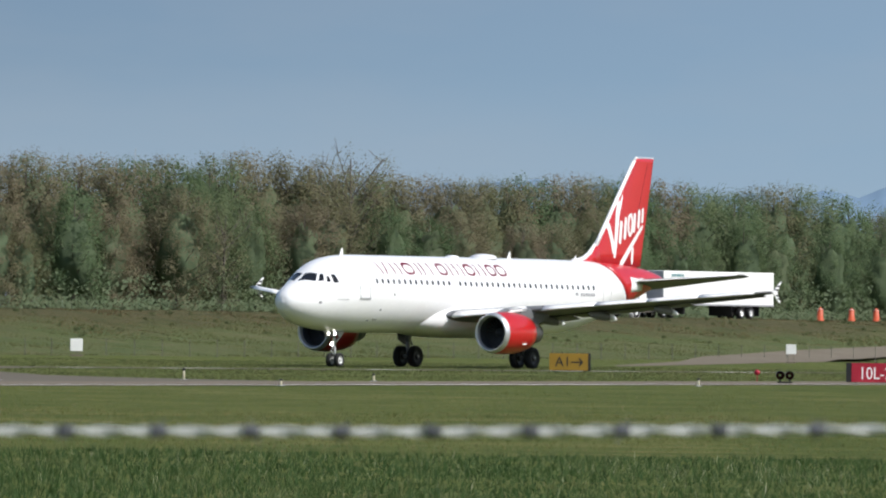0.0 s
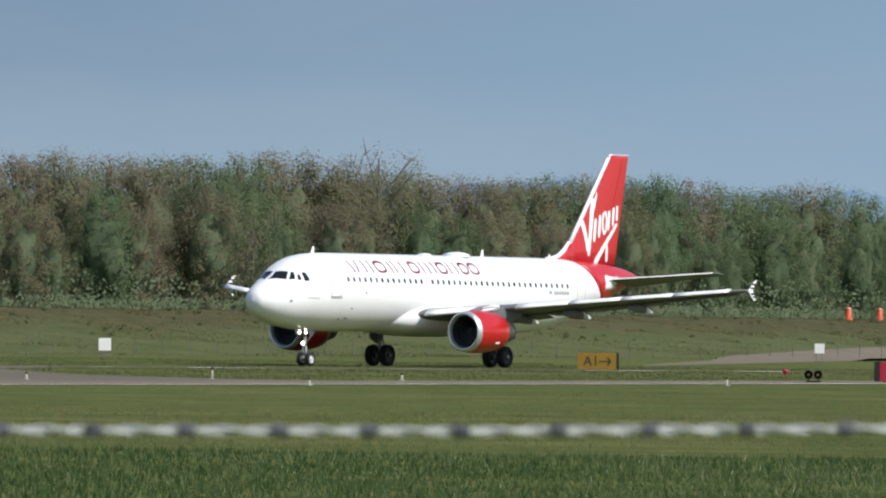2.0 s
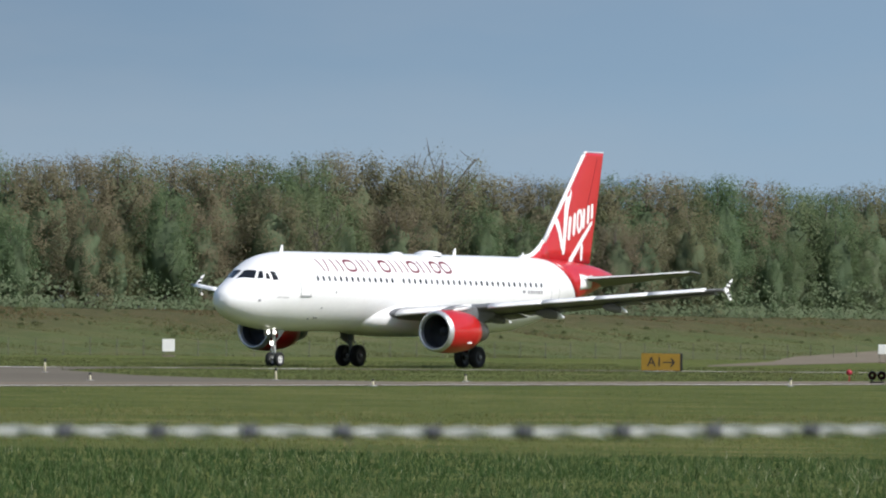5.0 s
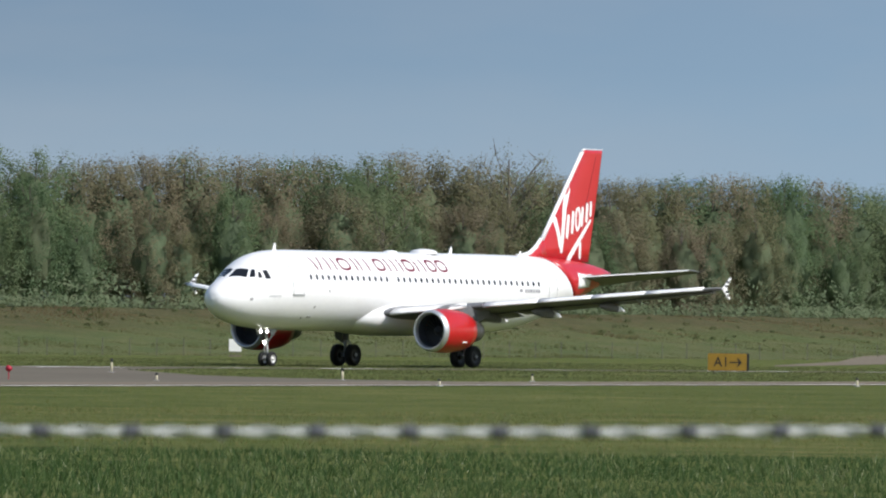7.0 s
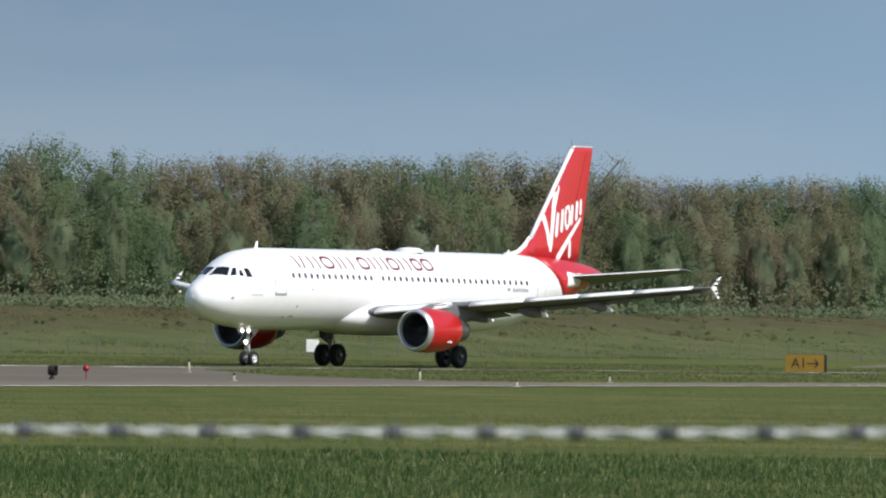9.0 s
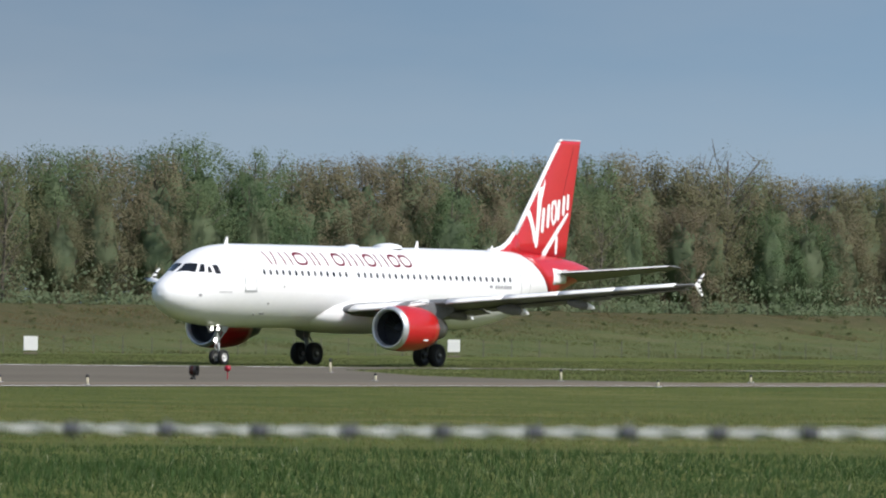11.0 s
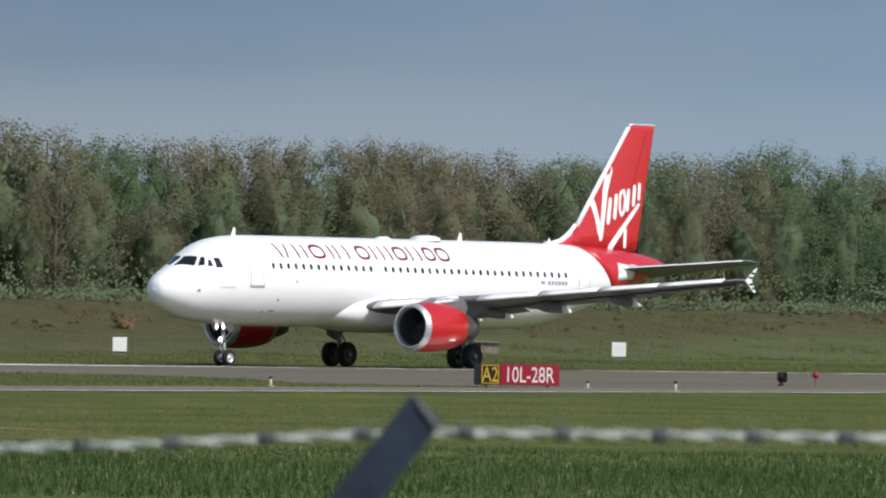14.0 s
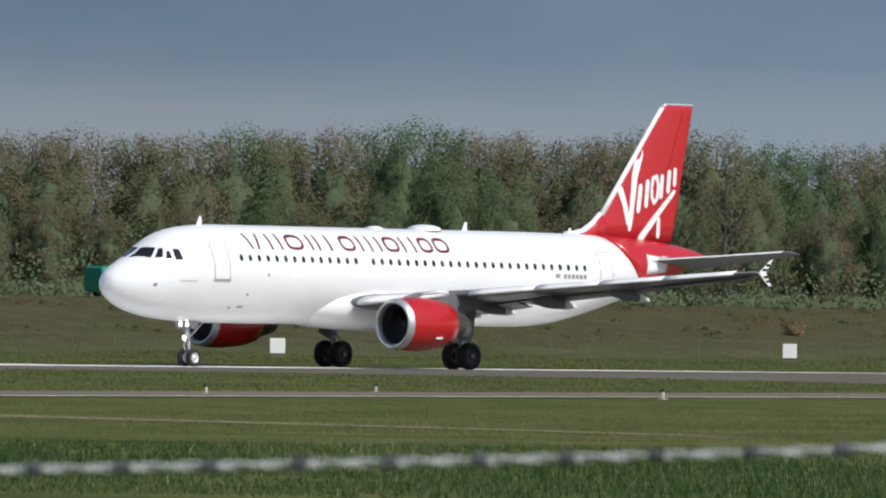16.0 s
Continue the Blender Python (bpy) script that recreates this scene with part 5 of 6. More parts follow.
def build_signs():
    s = sign_body((6.4, 460.5, 0), 0, 2.06, 0.98, YELLOW, "yellow taxiway sign with black A1 and arrow")
    face = part("sign_face", box((-1.03, -0.008, 0.12), (0.90, 0.02, 0.97), 0.006), YELLOW, s, "yellow sign face")
    lettering("letters", "A1", 0.70, SIGN_BLACK, pose(-0.36, -0.014, 0.53), face, "black letters A1", 0.95)
    arrow(face, 0.36, 0.53, 0.30, SIGN_BLACK)
    s = sign_body((-29.75, 308.0, 0), 5.5, 2.86, 0.80, SIGN_RED, "black A2 and red 10L-28R runway sign in the grass")
    face = part("sign_face", box((-1.20, -0.008, 0.11), (-0.56, 0.02, 0.79), 0.006), SIGN_BLACK, s, "black sign face")
    lettering("letters", "A2", 0.70, SIGN_GOLD, pose(-0.88, -0.014, 0.42), face, "yellow letters A2", 0.66)
    bm = bmesh.new()
    for lo, hi in (((-1.17, 0.14), (-1.14, 0.77)), ((-0.62, 0.14), (-0.59, 0.77)), ((-1.14, 0.74), (-0.62, 0.77)), ((-1.14, 0.14), (-0.62, 0.165))):
        add_box(bm, (lo[0], -0.014, lo[1]), (hi[0], -0.006, hi[1]))
    part("border", bm, SIGN_GOLD, face, "yellow border")
    face = part("sign_face", box((-0.55, -0.008, 0.11), (1.42, 0.02, 0.79), 0.006), SIGN_RED, s, "red sign face")
    lettering("letters", "10L-28R", 0.74, SIGN_WHITE, pose(0.43, -0.014, 0.42), face, "white letters 10L-28R", 0.66)
    s = sign_body((18.45, 388.2, 0), -3, 2.9, 0.92, SIGN_RED, "red 10L-28R runway sign with a black end")
    face = part("sign_face", box((-1.22, -0.008, 0.11), (1.44, 0.02, 0.91), 0.006), SIGN_RED, s, "red sign face")
    lettering("letters", "10L-28R", 0.72, SIGN_WHITE, pose(0.1, -0.014, 0.46), face, "white letters 10L-28R", 0.82)
    # plain white boards in a row before the levee
    for i, (x, y, w) in enumerate(((-23.7, 599.5, 0.81), (24.2, 640.0, 0.68), (-47.7, 558.0, 0.86), (-71.5, 510.0, 0.79), (-94.8, 480.7, 0.81))):
        b = thing("marker_board", "plain white square marker board on two short legs", "sign", "white boards by the runway", pose(x, y, 0, 0, 0, math.degrees(math.atan2(-x, y))))
        z = (0.34, 0.62, 0.22, 0.24, 0.20)[i]
        part("board", box((-w / 2, -0.03, z), (w / 2, 0.03, z + w), 0.02), BOARD, b, "white board")
        for k in (-0.3, 0.3):
            part("leg", rod((k * w, 0.05, -0.05), (k * w, 0.05, z + 0.3), 0.018), OLD_POST, b)
        part("base_slab", box((-w / 2, -0.5, -0.05), (w / 2, 0.3, 0.10), 0.02), CONCRETE, b, "pale concrete base slab")


def build_lights():
    stakes = ((-5.8, 334.3, 0.26), (-10.1, 362.5, 0.50), (-2.7, 369.0, 0.32), (10.1, 362.8, 0.34), (-21.1, 399.0, 0.62), (-39.5, 256.3, 0.30), (-36.7, 297.1, 0.34), (-24.1, 304.1, 0.36), (-49.3, 264.9, 0.26), (-51.5, 251.0, 0.28), (-16.6, 346.0, 0.3), (-27.6, 310.8, 0.26))
    for x, y, h in stakes:
        t = thing("edge_light", "short pale taxiway edge light with a dark top", "runway light", "edge lights", pose(x, y, 0))
        part("stem", rod((0, 0, -0.02), (0, 0, h * 0.72), 0.045, 0.04), STAKE, t, "pale stem", True)
        part("cap", turned([(h * 0.72, 0.055), (h * 0.85, 0.06), (h * 0.97, 0.045), (h, 0.01)], "Z", 12), SIGN_BLACK, t, "dark lamp cap", True)
        part("base_plate", turned([(-0.01, 0.13), (0.03, 0.13), (0.035, 0.02)], "Z", 14), STRUT, t)
    for x, y, turn in ((14.5, 390.0, 0), (-23.0, 339.4, 84)):
        g = thing("guard_light", "low twin-lamp runway guard light, dark housings", "runway light", "runway guard lights", pose(x, y, 0, 0, 0, turn))
        part("stand", box((-0.32, -0.06, -0.02), (0.32, 0.06, 0.08), 0.01), SIGN_BLACK, g)
        for k in (-0.2, 0.2):
            part("leg", rod((k, 0, 0.05), (k, 0, 0.2), 0.03), SIGN_BLACK, g)
            lamp = part("lamp_housing", turned([(-0.10, 0.16), (-0.06, 0.185), (0.08, 0.18), (0.12, 0.05)], "Y", 20, (k, 0, 0.34)), LENS, g, "round dark lamp housing", True)
            part("visor", turned([(-0.16, 0.19), (-0.06, 0.195)], "Y", 20, (k, 0, 0.34)), SIGN_BLACK, lamp)
    for x, y in ((13.6, 398.0), (-21.9, 342.0)):
        g = thing("wind_marker", "small red ball marker on a thin stake", "marker", "red ball markers", pose(x, y, 0))
        part("stake", rod((0, 0, -0.02), (0, 0, 0.4), 0.02), SIGN_RED, g)
        part("ball", turned([(0.30, 0.01), (0.32, 0.08), (0.38, 0.125), (0.44, 0.13), (0.51, 0.09), (0.54, 0.01)], "Z", 16), SIGN_RED, g, "red ball", True)


def build_levee_things():
    for a in (90.9, 95.9, 99.9):
        t = thing("traffic_drum", "orange and white striped traffic drum beside the road", "traffic drum", "drums on the levee", Matrix.Translation(at(a, 5.0, levee_height(5.0) - 0.02)) @ Matrix.Diagonal((0.9, 0.9, 0.95, 1)))
        prof = [(0.0, 0.36), (0.1, 0.36), (0.1, 0.30), (0.98, 0.25), (1.06, 0.2), (1.12, 0.08), (1.18, 0.01)]
        part("body", turned(prof, "Z", 20), ORANGE, t, "orange drum body", True)
        for z in (0.26, 0.60, 0.88):
            part("band", turned([(z, 0.297 - (z - 0.1) * 0.055), (z + 0.14, 0.29 - (z - 0.1) * 0.055)], "Z", 20), SIGN_WHITE, t, "white reflective band", True)
    # low wire fence at the foot of the bank
    f = thing("field_fence", "low grey post and wire fence at the foot of the levee", "fence")
    foot = lambda a: at(a, float(np.interp(a, [-235, -60, 130], [50, 38, 36])), 0.0)
    post = None
    for i in range(110):
        a = -235 + i * 3.3
        if post is None:
            me = bpy.data.meshes.new("post")
            bm = rod((0, 0, -0.1), (0, 0, 1.15), 0.026, None, 6)
            bm.to_mesh(me)
            bm.free()
            me.materials.append(OLD_POST)
            post = me
        link("post", post, f).location = foot(a)
    for z in (0.45, 0.8, 1.16):
        rings = []
        for i in range(0, 110, 3):
            p = foot(-235 + i * 3.3) + Vector((0, -0.04, z))
            rings.append([p + Vector((0, math.cos(q), math.sin(q))) * (0.004 if z > 1 else 0.002) for q in (0, 2.09, 4.19)])
        part("rail" if z > 1 else "fence_wire", loft(rings), OLD_POST, f)
    # small weathered shelter at the foot of the bank
    rust = paint("rusty_boards", (0.32, 0.23, 0.19), 0.8, 0.3, 3)
    t = thing("shelter", "small weathered brown shelter with a pale sloping roof", "shed", "", pose(-57.3, 570.7, 0.28, 0, 0, 6) @ Matrix.Diagonal((0.85, 0.85, 0.68, 1)))
    part("back_wall", box((-1.1, 0.6, -0.05), (1.2, 0.68, 0.92), 0.01), rust, t)
    part("side_wall", box((0.1, -0.5, -0.05), (1.2, 0.6, 0.95), 0.01), rust, t, "rusty brown side panel")
    part("post", rod((-0.02, -0.5, -0.05), (-0.02, -0.5, 0.98), 0.035), STAKE, t)
    part("roof", box((-1.15, -0.65, 0.0), (1.3, 0.75, 0.05), 0.01, pose(0, 0, 0.98, 4, 3)), OLD_POST, t, "pale worn roof board")


def build_bush():
    rng, rnd = np.random.default_rng(21), random.Random(21)
    t = thing("dry_bush", "pale brown dry bush on the levee bank", "bush", "", Matrix.Translation(at(-131.6, 20.0, levee_height(20.0) - 0.05)))
    bms, tips = [], []
    for i in range(14):
        a = i * 2.4
        end = Vector((math.cos(a) * rnd.uniform(0.3, 0.9), math.sin(a) * rnd.uniform(0.3, 0.9), rnd.uniform(0.35, 0.95)))
        bms.append(rod((0, 0, 0), end, 0.025, 0.008, 5))
        tips.append(end)
    part("stems", join(*bms), OLD_POST, t)
    straw = leaf_material("dry_bush_leaves", [(0.25, (0.240, 0.180, 0.090)), (0.5, (0.360, 0.270, 0.150)), (0.75, (0.495, 0.390, 0.225))])
    c = np.repeat(np.array([tuple(p) for p in tips]), 60, 0) * (0.55 + 0.5 * rng.random((840, 1))) + rng.normal(size=(840, 3)) * 0.11
    c[:, 2] = np.maximum(c[:, 2], 0.03)
    d = rng.normal(size=(840, 3))
    link("leaves", leaf_mesh("leaves", c, d, 0.04 + 0.05 * rng.random(840), straw, rng, c + np.array([0, 0, 0.2])), t)


build_bush()
build_signs()
build_lights()
build_levee_things()

# ---- vehicles on the levee road ----
CAR_RED = paint("red_car_paint", (0.55, 0.012, 0.02), 0.25, 0.05, 2, coat=0.5)
VAN_GREEN = paint("teal_van_paint", (0.012, 0.22, 0.14), 0.3, 0.06, 2, coat=0.4)
TRUCK_WHITE = paint("white_truck_paint", (0.84, 0.84, 0.84), 0.35, 0.04, 1, coat=0.2)
TRAILER_WHITE = paint("white_trailer_panel", (0.85, 0.85, 0.85), 0.4, 0.04, 0.7)
CHASSIS = paint("dark_chassis", (0.02, 0.02, 0.022), 0.6, 0.2, 4)
CHROME = paint("dull_chrome", (0.6, 0.6, 0.62), 0.25, 0.15, 5, metal=0.9)
TAIL_LAMP = paint("red_tail_lamp", (0.35, 0.01, 0.01), 0.2, 0.1, 6)
HEAD_LAMP = paint("clear_head_lamp", (0.75, 0.75, 0.78), 0.1, 0.1, 6)


def shell(rows):
    """Vehicle skin from rows of x, floor, belt, roof, half width at the belt, half width at the roof."""
    rings = []
    for x, zb, zm, zt, wb, wt in rows:
        half = [(wb * 0.9, zb), (wb, zb + (zm - zb) * 0.3), (wb, zm - 0.05), (wb * 0.97, zm), (wt, zt - 0.05 * (zt - zm)), (wt * 0.85, zt)]
        rings.append([(x, -w, z) for w, z in half] + [(x, w, z) for w, z in reversed(half)])
    return loft(rings)


def side_glass(x0, x1, lean0, lean1, z0, z1, w0, w1, side):
    """A side pane between belt and roof."""
    a = [(x0, side * (w0 + 0.012), z0), (x1, side * (w0 + 0.012), z0), (x1 + lean1, side * (w1 + 0.012), z1), (x0 + lean0, side * (w1 + 0.012), z1)]
    b = [(x, y - side * 0.03, z) for x, y, z in a]
    return loft([a, b])


def road_wheels(parent, spots, r, w):
    out = []
    for x, y in spots:
        out.append((wheel("wheel", (x, y, r), r, w, parent, 1.2), r))
    return out


def build_car():
    car = thing("car", "small red hatchback driving along the levee road", "car")
    body = part("body", shell([(-4.15, 0.35, 0.75, 0.80, 0.72, 0.70), (-4.1, 0.28, 0.92, 1.0, 0.80, 0.66), (-3.85, 0.25, 0.95, 1.42, 0.84, 0.68), (-3.2, 0.25, 0.94, 1.56, 0.85, 0.66), (-2.2, 0.25, 0.92, 1.57, 0.85, 0.67), (-1.7, 0.25, 0.91, 1.44, 0.85, 0.68),
                               (-1.05, 0.25, 0.90, 0.95, 0.85, 0.74), (-0.5, 0.25, 0.82, 0.86, 0.83, 0.72), (-0.12, 0.26, 0.68, 0.72, 0.78, 0.70), (0, 0.32, 0.55, 0.58, 0.68, 0.64)]), CAR_RED, car, "glossy red car body", True)
    for s in (1, -1):
        part("side_window", side_glass(-3.5, -2.6, 0.12, 0.03, 1.0, 1.34, 0.82, 0.735, s), GLASS_DARK, body)
        part("side_window", side_glass(-2.42, -1.4, 0.03, -0.32, 1.0, 1.34, 0.82, 0.735, s), GLASS_DARK, body)
        part("tail_lamp", box((-4.16, s * 0.62 - 0.1, 0.72), (-3.98, s * 0.70 + 0.08, 0.92), 0.02), TAIL_LAMP, body)
        part("head_lamp", box((-0.22, s * 0.6 - 0.14, 0.58), (-0.06, s * 0.6 + 0.12, 0.70), 0.02), HEAD_LAMP, body)
        part("mirror", box((-1.45, s * 0.92 - 0.07, 0.92), (-1.32, s * 0.92 + 0.07, 1.04), 0.02), CAR_RED, body)
    part("rear_window", loft([[(-4.12, -0.62, 1.0), (-4.12, 0.62, 1.0), (-3.80, 0.52, 1.36), (-3.80, -0.52, 1.36)], [(-4.05, -0.6, 1.0), (-4.05, 0.6, 1.0), (-3.75, 0.5, 1.34), (-3.75, -0.5, 1.34)]]), GLASS_DARK, body)
    part("windscreen", loft([[(-1.02, -0.68, 0.98), (-1.02, 0.68, 0.98), (-1.66, 0.56, 1.37), (-1.66, -0.56, 1.37)], [(-1.1, -0.66, 0.96), (-1.1, 0.66, 0.96), (-1.72, 0.55, 1.35), (-1.72, -0.55, 1.35)]]), GLASS_DARK, body)
    part("bumper", box((-4.2, -0.74, 0.28), (-4.02, 0.74, 0.62), 0.04), CAR_RED, body, "red rear bumper")
    car.scale = (0.88, 0.88, 0.88)
    return car, road_wheels(car, ((-0.85, 0.72), (-0.85, -0.72), (-3.35, 0.72), (-3.35, -0.72)), 0.31, 0.2)


def build_van():
    van = thing("van", "teal green full-size passenger van on the levee road", "van")
    body = part("body", shell([(-5.7, 0.4, 1.25, 2.0, 0.95, 0.82), (-5.6, 0.35, 1.28, 2.1, 0.99, 0.84), (-3.0, 0.35, 1.26, 2.12, 1.0, 0.85), (-1.75, 0.35, 1.22, 2.02, 1.0, 0.83), (-1.0, 0.35, 1.18, 1.28, 0.98, 0.86), (-0.3, 0.36, 1.02, 1.08, 0.94, 0.84), (0, 0.4, 0.85, 0.9, 0.86, 0.8)]), VAN_GREEN, van, "teal green van body", True)
    for s in (1, -1):
        for x0, x1, l1 in ((-5.4, -4.35, 0), (-4.2, -3.3, 0), (-3.15, -2.4, 0), (-2.25, -1.3, -0.4)):
            part("side_window", side_glass(x0, x1, 0, l1, 1.36, 1.95, 0.985, 0.87, s), GLASS_DARK, body)
        part("mirror", box((-1.35, s * 1.1 - 0.09, 1.2), (-1.2, s * 1.1 + 0.09, 1.5), 0.03), CHASSIS, body)
        part("tail_lamp", box((-5.74, s * 0.86 - 0.06, 0.9), (-5.6, s * 0.86 + 0.06, 1.3), 0.02), TAIL_LAMP, body)
        part("head_lamp", box((-0.12, s * 0.66 - 0.14, 0.78), (0.0, s * 0.66 + 0.12, 0.92), 0.02), HEAD_LAMP, body)
    part("rear_door", box((-5.76, -0.82, 0.5), (-5.68, 0.82, 1.98), 0.03), VAN_GREEN, body, "teal green rear doors")
    part("windscreen", loft([[(-0.98, -0.8, 1.3), (-0.98, 0.8, 1.3), (-1.72, 0.76, 1.98), (-1.72, -0.76, 1.98)], [(-1.06, -0.78, 1.28), (-1.06, 0.78, 1.28), (-1.8, 0.74, 1.96), (-1.8, -0.74, 1.96)]]), GLASS_DARK, body)
    part("bumper", box((-0.12, -0.9, 0.36), (0.1, 0.9, 0.58), 0.04), CHROME, body, "chrome front bumper")
    van.scale = (0.86, 0.86, 0.86)
    return van, road_wheels(van, ((-1.05, 0.84), (-1.05, -0.84), (-4.5, 0.84), (-4.5, -0.84)), 0.38, 0.25)


def build_sweeper():
    t = thing("sweeper_truck", "white cab-over street sweeper truck with a dark rear", "truck")
    cab = part("cab", shell([(-1.75, 0.55, 1.35, 2.5, 1.0, 0.93), (-0.7, 0.55, 1.35, 2.52, 1.02, 0.93), (-0.25, 0.55, 1.3, 2.35, 1.02, 0.92), (0.0, 0.55, 1.2, 1.32, 1.0, 0.96)]), TRUCK_WHITE, t, "white truck cab")
    for s in (1, -1):
        part("side_window", side_glass(-1.5, -0.35, 0.0, -0.18, 1.45, 2.2, 1.0, 0.95, s), GLASS_DARK, cab)
        part("mirror", box((-0.1, s * 1.2 - 0.08, 1.5), (0.0, s * 1.2 + 0.08, 1.95), 0.02), CHASSIS, cab)
    part("windscreen", loft([[(0.01, -0.9, 1.4), (0.01, 0.9, 1.4), (-0.20, 0.85, 2.28), (-0.20, -0.85, 2.28)], [(-0.08, -0.9, 1.4), (-0.08, 0.9, 1.4), (-0.3, 0.85, 2.28), (-0.3, -0.85, 2.28)]]), GLASS_DARK, cab)
    part("beacon", turned([(2.5, 0.12), (2.6, 0.1), (2.64, 0.01)], "Z", 12, (-1.1, 0, 0)), ORANGE, cab)
    part("frame", box((-6.3, -0.5, 0.45), (-0.2, 0.5, 0.75), 0.02), CHASSIS, t, "dark chassis frame")
    part("engine_unit", box((-3.2, -0.95, 0.75), (-1.95, 0.95, 2.35), 0.06), paint("dark_blue_unit", (0.03, 0.035, 0.07), 0.5, 0.2, 3), t, "dark blue engine unit")
    part("hopper", prism([(-3.3, 1.2), (-3.3, 2.5), (-5.9, 2.55), (-6.4, 2.3), (-5.4, 1.7), (-4.6, 1.2)], 2.0), TRUCK_WHITE, t, "white hopper")
    part("hopper_door", prism([(-4.5, 0.75), (-4.62, 1.18), (-5.5, 1.68), (-6.42, 2.28), (-6.5, 1.2), (-6.3, 0.75)], 1.94), CHASSIS, t, "dark rear hopper door")
    part("brush", turned([(0.08, 0.4), (0.3, 0.3), (0.5, 0.1)], "Z", 14, (-3.9, -0.9, 0)), STAKE, t)
    made = road_wheels(t, ((-0.9, 0.85), (-0.9, -0.85), (-5.1, 0.8), (-5.1, -0.8)), 0.42, 0.3)
    t.scale = (0.78, 0.78, 0.78)
    return t, made


def build_semi():
    t = thing("semi_truck", "white semi truck with a long white box trailer", "truck")
    hood = part("hood", shell([(-2.95, 0.9, 1.85, 1.98, 1.02, 0.85), (-2.2, 0.85, 1.72, 1.86, 1.0, 0.76), (-1.75, 0.8, 1.55, 1.68, 0.94, 0.66), (-1.5, 0.8, 1.35, 1.46, 0.80, 0.58)]), TRUCK_WHITE, t, "white sloping hood", True)
    part("grille", box((-1.56, -0.54, 0.84), (-1.44, 0.54, 1.46), 0.04), CHASSIS, hood, "dark grille")
    for z in (0.98, 1.14, 1.30):
        part("grille_bar", box((-1.45, -0.5, z), (-1.42, 0.5, z + 0.05), 0.006), CHROME, hood)
    part("bumper", box((-1.85, -1.15, 0.35), (-1.38, 1.15, 0.80), 0.06), TRUCK_WHITE, t, "white front bumper")
    part("air_dam", box((-1.40, -0.7, 0.40), (-1.365, 0.7, 0.66), 0.01), CHASSIS, t, "dark bumper intake")
    cab = part("cab", shell([(-4.0, 0.9, 2.0, 3.02, 1.15, 1.1), (-3.55, 0.9, 2.0, 3.02, 1.15, 1.05), (-3.25, 0.9, 1.95, 2.85, 1.12, 1.0), (-2.85, 0.9, 1.9, 2.05, 1.08, 0.98)]), TRUCK_WHITE, t, "white day cab")
    part("roof_fairing", shell([(-4.0, 2.9, 3.7, 4.08, 1.15, 1.05), (-3.75, 2.9, 3.65, 4.05, 1.15, 1.0), (-3.4, 2.9, 3.35, 3.75, 1.1, 0.88), (-3.1, 2.88, 3.0, 3.2, 1.0, 0.8)]), TRUCK_WHITE, cab, "tall white roof fairing", True)
    for s in (1, -1):
        part("side_window", side_glass(-3.8, -3.05, 0, -0.2, 2.05, 2.7, 1.13, 1.07, s), GLASS_DARK, cab)
        part("head_lamp", box((-1.75, s * 0.84 - 0.16, 0.9), (-1.46, s * 0.84 + 0.14, 1.18), 0.03), HEAD_LAMP, hood)
        part("mirror", box((-3.0, s * 1.38 - 0.1, 2.0), (-2.86, s * 1.38 + 0.1, 2.6), 0.03), CHASSIS, cab)
        part("fuel_tank", rod((-5.9, s * 0.85, 0.75), (-3.7, s * 0.85, 0.75), 0.33, None, 18), CHROME, t, "metal fuel tank", True)
        for x in (-5.5, -4.3):
            part("tank_strap", turned([(x - 0.04, 0.335), (x + 0.04, 0.335)], "X", 18, (0, s * 0.85, 0.75)), CHASSIS, t)
        part("front_fender", turned([(-0.2, 0.62), (0.2, 0.62), (0.2, 0.55)], "Y", 20, (-2.3, s * 1.0, 0.52)), TRUCK_WHITE, hood, "white front fender", True)
    part("windscreen", loft([[(-2.74, -0.98, 2.03), (-2.74, 0.98, 2.03), (-3.14, 0.94, 2.86), (-3.14, -0.94, 2.86)], [(-2.92, -0.96, 2.0), (-2.92, 0.96, 2.0), (-3.3, 0.92, 2.78), (-3.3, -0.92, 2.78)]]), GLASS_DARK, cab)
    part("exhaust_stack", rod((-4.25, 0.95, 0.9), (-4.25, 0.95, 3.7), 0.07, None, 12), CHROME, t, "chrome exhaust stack", True)
    part("chassis", box((-9.2, -0.45, 0.75), (-2.0, 0.45, 1.05), 0.02), CHASSIS, t, "dark tractor frame")
    # trailer
    trailer = part("trailer_box", box((-25.15, -1.3, 1.2), (-6.6, 1.3, 4.12), 0.03), TRAILER_WHITE, t, "long white trailer box")
    # the grey puts the shade on the front face into its colour
    part("front_panel", box((-6.59, -1.26, 1.24), (-6.56, 1.26, 4.08)), paint("grey_front_panel", (0.5, 0.5, 0.52), 0.5, 0.1, 1), trailer, "trailer front, grey painted in for shade")
    for i in range(8):
        x = -23.5 + i * 2.2
        for s in (1, -1):
            part("seam", box((x - 0.012, s * 1.303 - 0.006, 1.3), (x + 0.012, s * 1.303 + 0.006, 4.05)), TRAILER_WHITE, trailer)
    for s in (1, -1):
        part("bottom_rail", box((-25.15, s * 1.305 - 0.012, 1.12), (-6.6, s * 1.305 + 0.012, 1.26)), GREY_MARK, trailer, "grey bottom rail")
        for k in range(5):
            part("logo_bar", box((-8.2 - k * 0.42, s * 1.312 - 0.004, 3.62), (-7.86 - k * 0.42, s * 1.312 + 0.004, 3.84)), paint("teal_logo", (0.06, 0.22, 0.25), 0.5, 0.1), trailer, "teal logo bar")
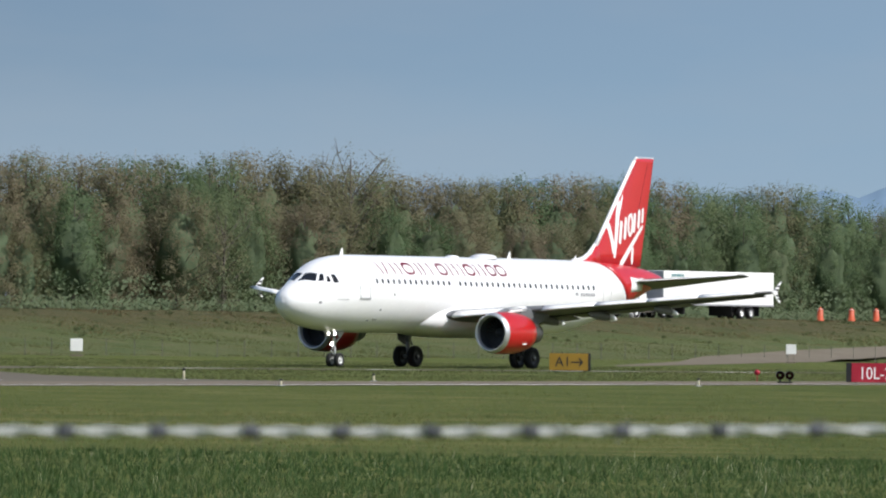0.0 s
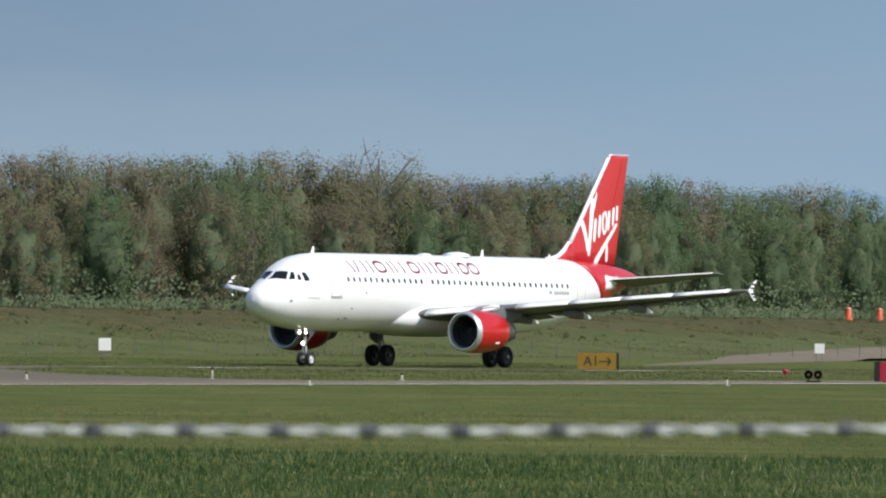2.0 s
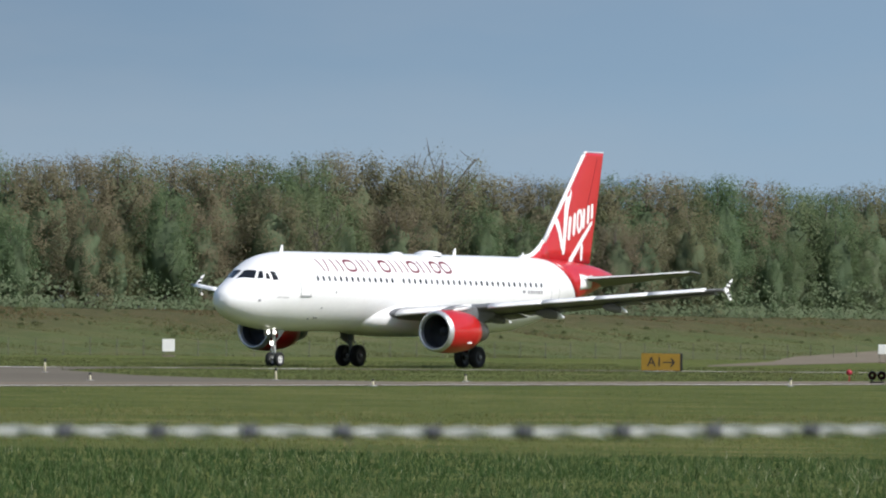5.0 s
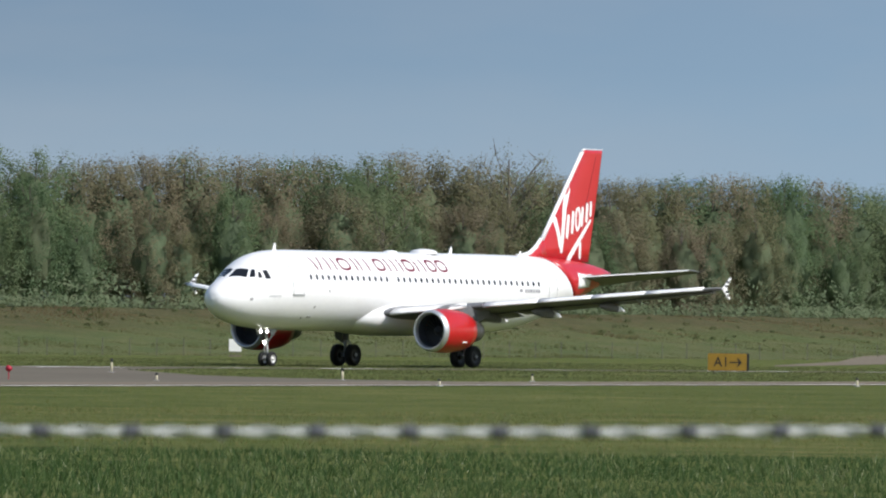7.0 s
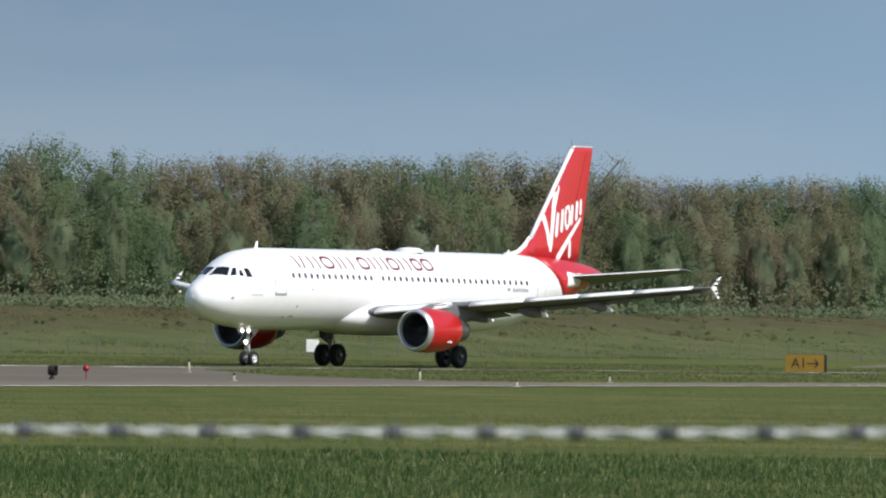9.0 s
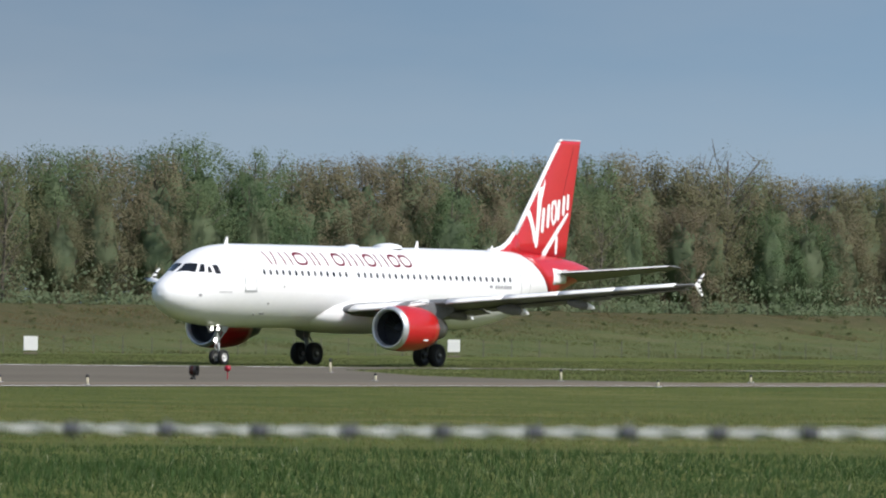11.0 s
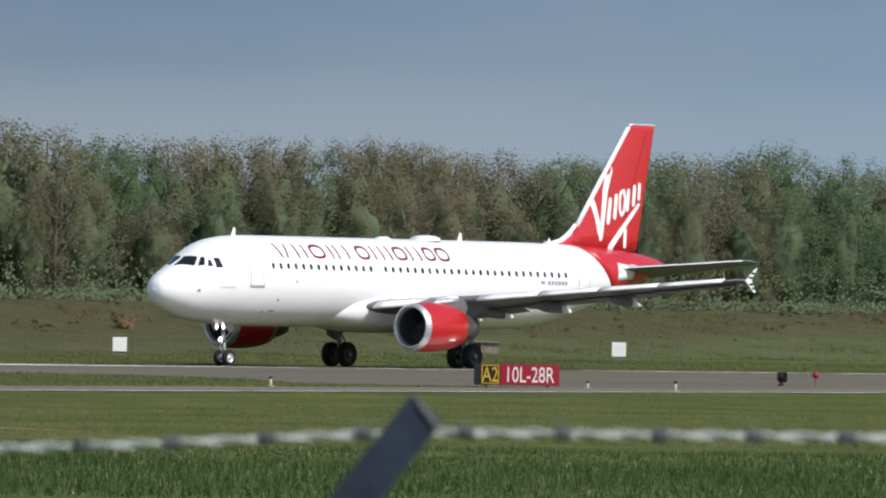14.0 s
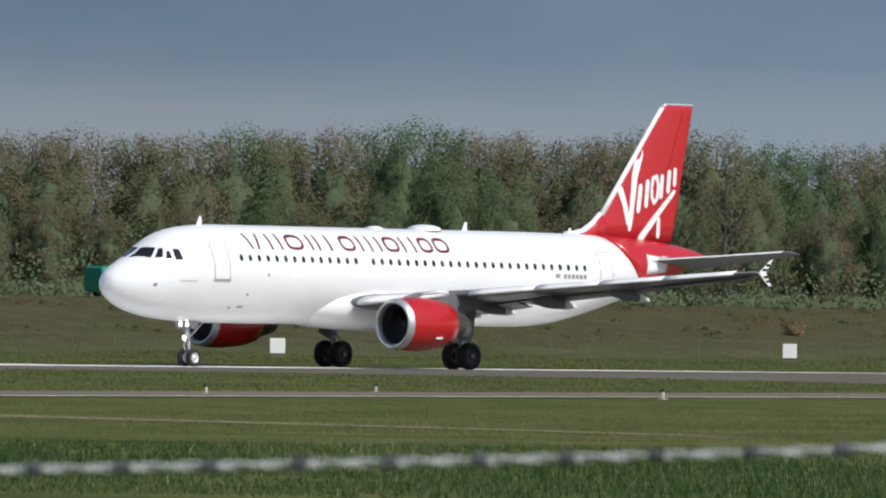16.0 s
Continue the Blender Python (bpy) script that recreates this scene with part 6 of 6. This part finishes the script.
    part("bogie", box((-22.65, -0.6, 0.55), (-18.45, 0.6, 1.15), 0.03), CHASSIS, t, "dark trailer bogie")
    part("landing_leg", box((-10.8, -0.9, 0.35), (-10.6, 0.9, 1.2), 0.02), CHASSIS, t, "folded landing legs")
    for x in (-18.25, -22.85):
        part("mud_flap", box((x - 0.02, -1.2, 0.25), (x + 0.02, 1.2, 1.15)), CHASSIS, t, "black mud flap")
    spots = [(-2.3, 1.0), (-2.3, -1.0)] + [(x, y) for x in (-6.9, -8.2, -19.95, -21.55) for y in (0.98, -0.98)]
    made = road_wheels(t, spots, 0.52, 0.5)
    t.scale = (0.925, 0.925, 0.925)
    return t, made


SEMI, CAR, VAN, SWEEPER = build_semi(), build_car(), build_van(), build_sweeper()
# ---- what moves ----
JET_ROWS = [(0, 11.69, -0.48), (0.5, 13.09, -0.48), (1, 14.42, -0.42), (1.5, 15.77, -0.35), (2, 17.20, -0.21), (2.5, 18.70, -0.10), (3, 20.10, -0.02), (3.5, 21.51, 0.09), (6, 29.41, 0.20), (6.5, 31.11, 0.25), (7, 32.79, 0.31), (7.5, 34.78, 0.37),
            (8, 36.69, 0.44), (8.5, 38.84, 0.48), (9, 41.24, 0.48), (11.5, 60.95, 0.38), (12, 67.04, 0.24), (12.5, 74.02, 0.12), (13, 81.81, -0.04), (13.5, 90.34, -0.23), (14, 99.73, -0.30), (14.5, 109.86, -0.26), (15, 120.75, -0.19), (15.5, 133.07, -0.12), (16, 145.35, -0.02)]


def jet_pose(travel, yaw):
    d = travel - PIVOT
    a = radians(56.894)
    return pose(-1.973 - d * math.cos(a), 496.909 - d * math.sin(a), 0, 0, 0, 56.894 + yaw)


def spin_rows(ob, travel, r, sign=-1.0):
    """Rows for a wheel that rolls on: travel is (seconds, metres) pairs. It turns less than 80 degrees from frame to frame."""
    ts, ss = zip(*travel)
    home = ob.location.copy()
    rows, angle, last = [], 0.0, None
    for f in range(0, 16 * FPS + 1):
        t = f / FPS
        s = float(np.interp(t, ts, ss))
        if last is not None:
            angle += min(abs(s - last) / r, radians(76)) * sign
        last = s
        rows.append((t, Matrix.Translation(home) @ Matrix.Rotation(angle, 4, "Y")))
    return rows


def drive(made, a0, speed, b, heading):
    """A vehicle at an even speed: its front is a0 metres along the road at the start."""
    ob, wheels = made
    ends = [(t, pose(*at(a0 + speed * t, b, 3.17), 0, 0, heading)) for t in (0, 16)]
    walk(ob, ends)
    for w, r in wheels:
        walk(w, spin_rows(w, [(0, 0), (16, abs(speed) * 16)], r, 1.0))


def motions():
    drive(SEMI, 69.7, -25.0, -1.9, 56.9 + 180)
    drive(CAR, -123.2 - 16.6 * 14.2, 16.6, 1.9, 56.9)
    drive(SWEEPER, -155.6 - 16.0 * 15.3, 16.0, 1.9, 56.9)
    drive(VAN, -172.1 - 16.0 * 15.8, 16.0, 1.9, 56.9)
    walk(JET, [(t, jet_pose(s, yaw)) for t, s, yaw in JET_ROWS])
    for ob, r in JET_WHEELS:
        walk(ob, spin_rows(ob, [(t, s) for t, s, _ in JET_ROWS], r))


motions()
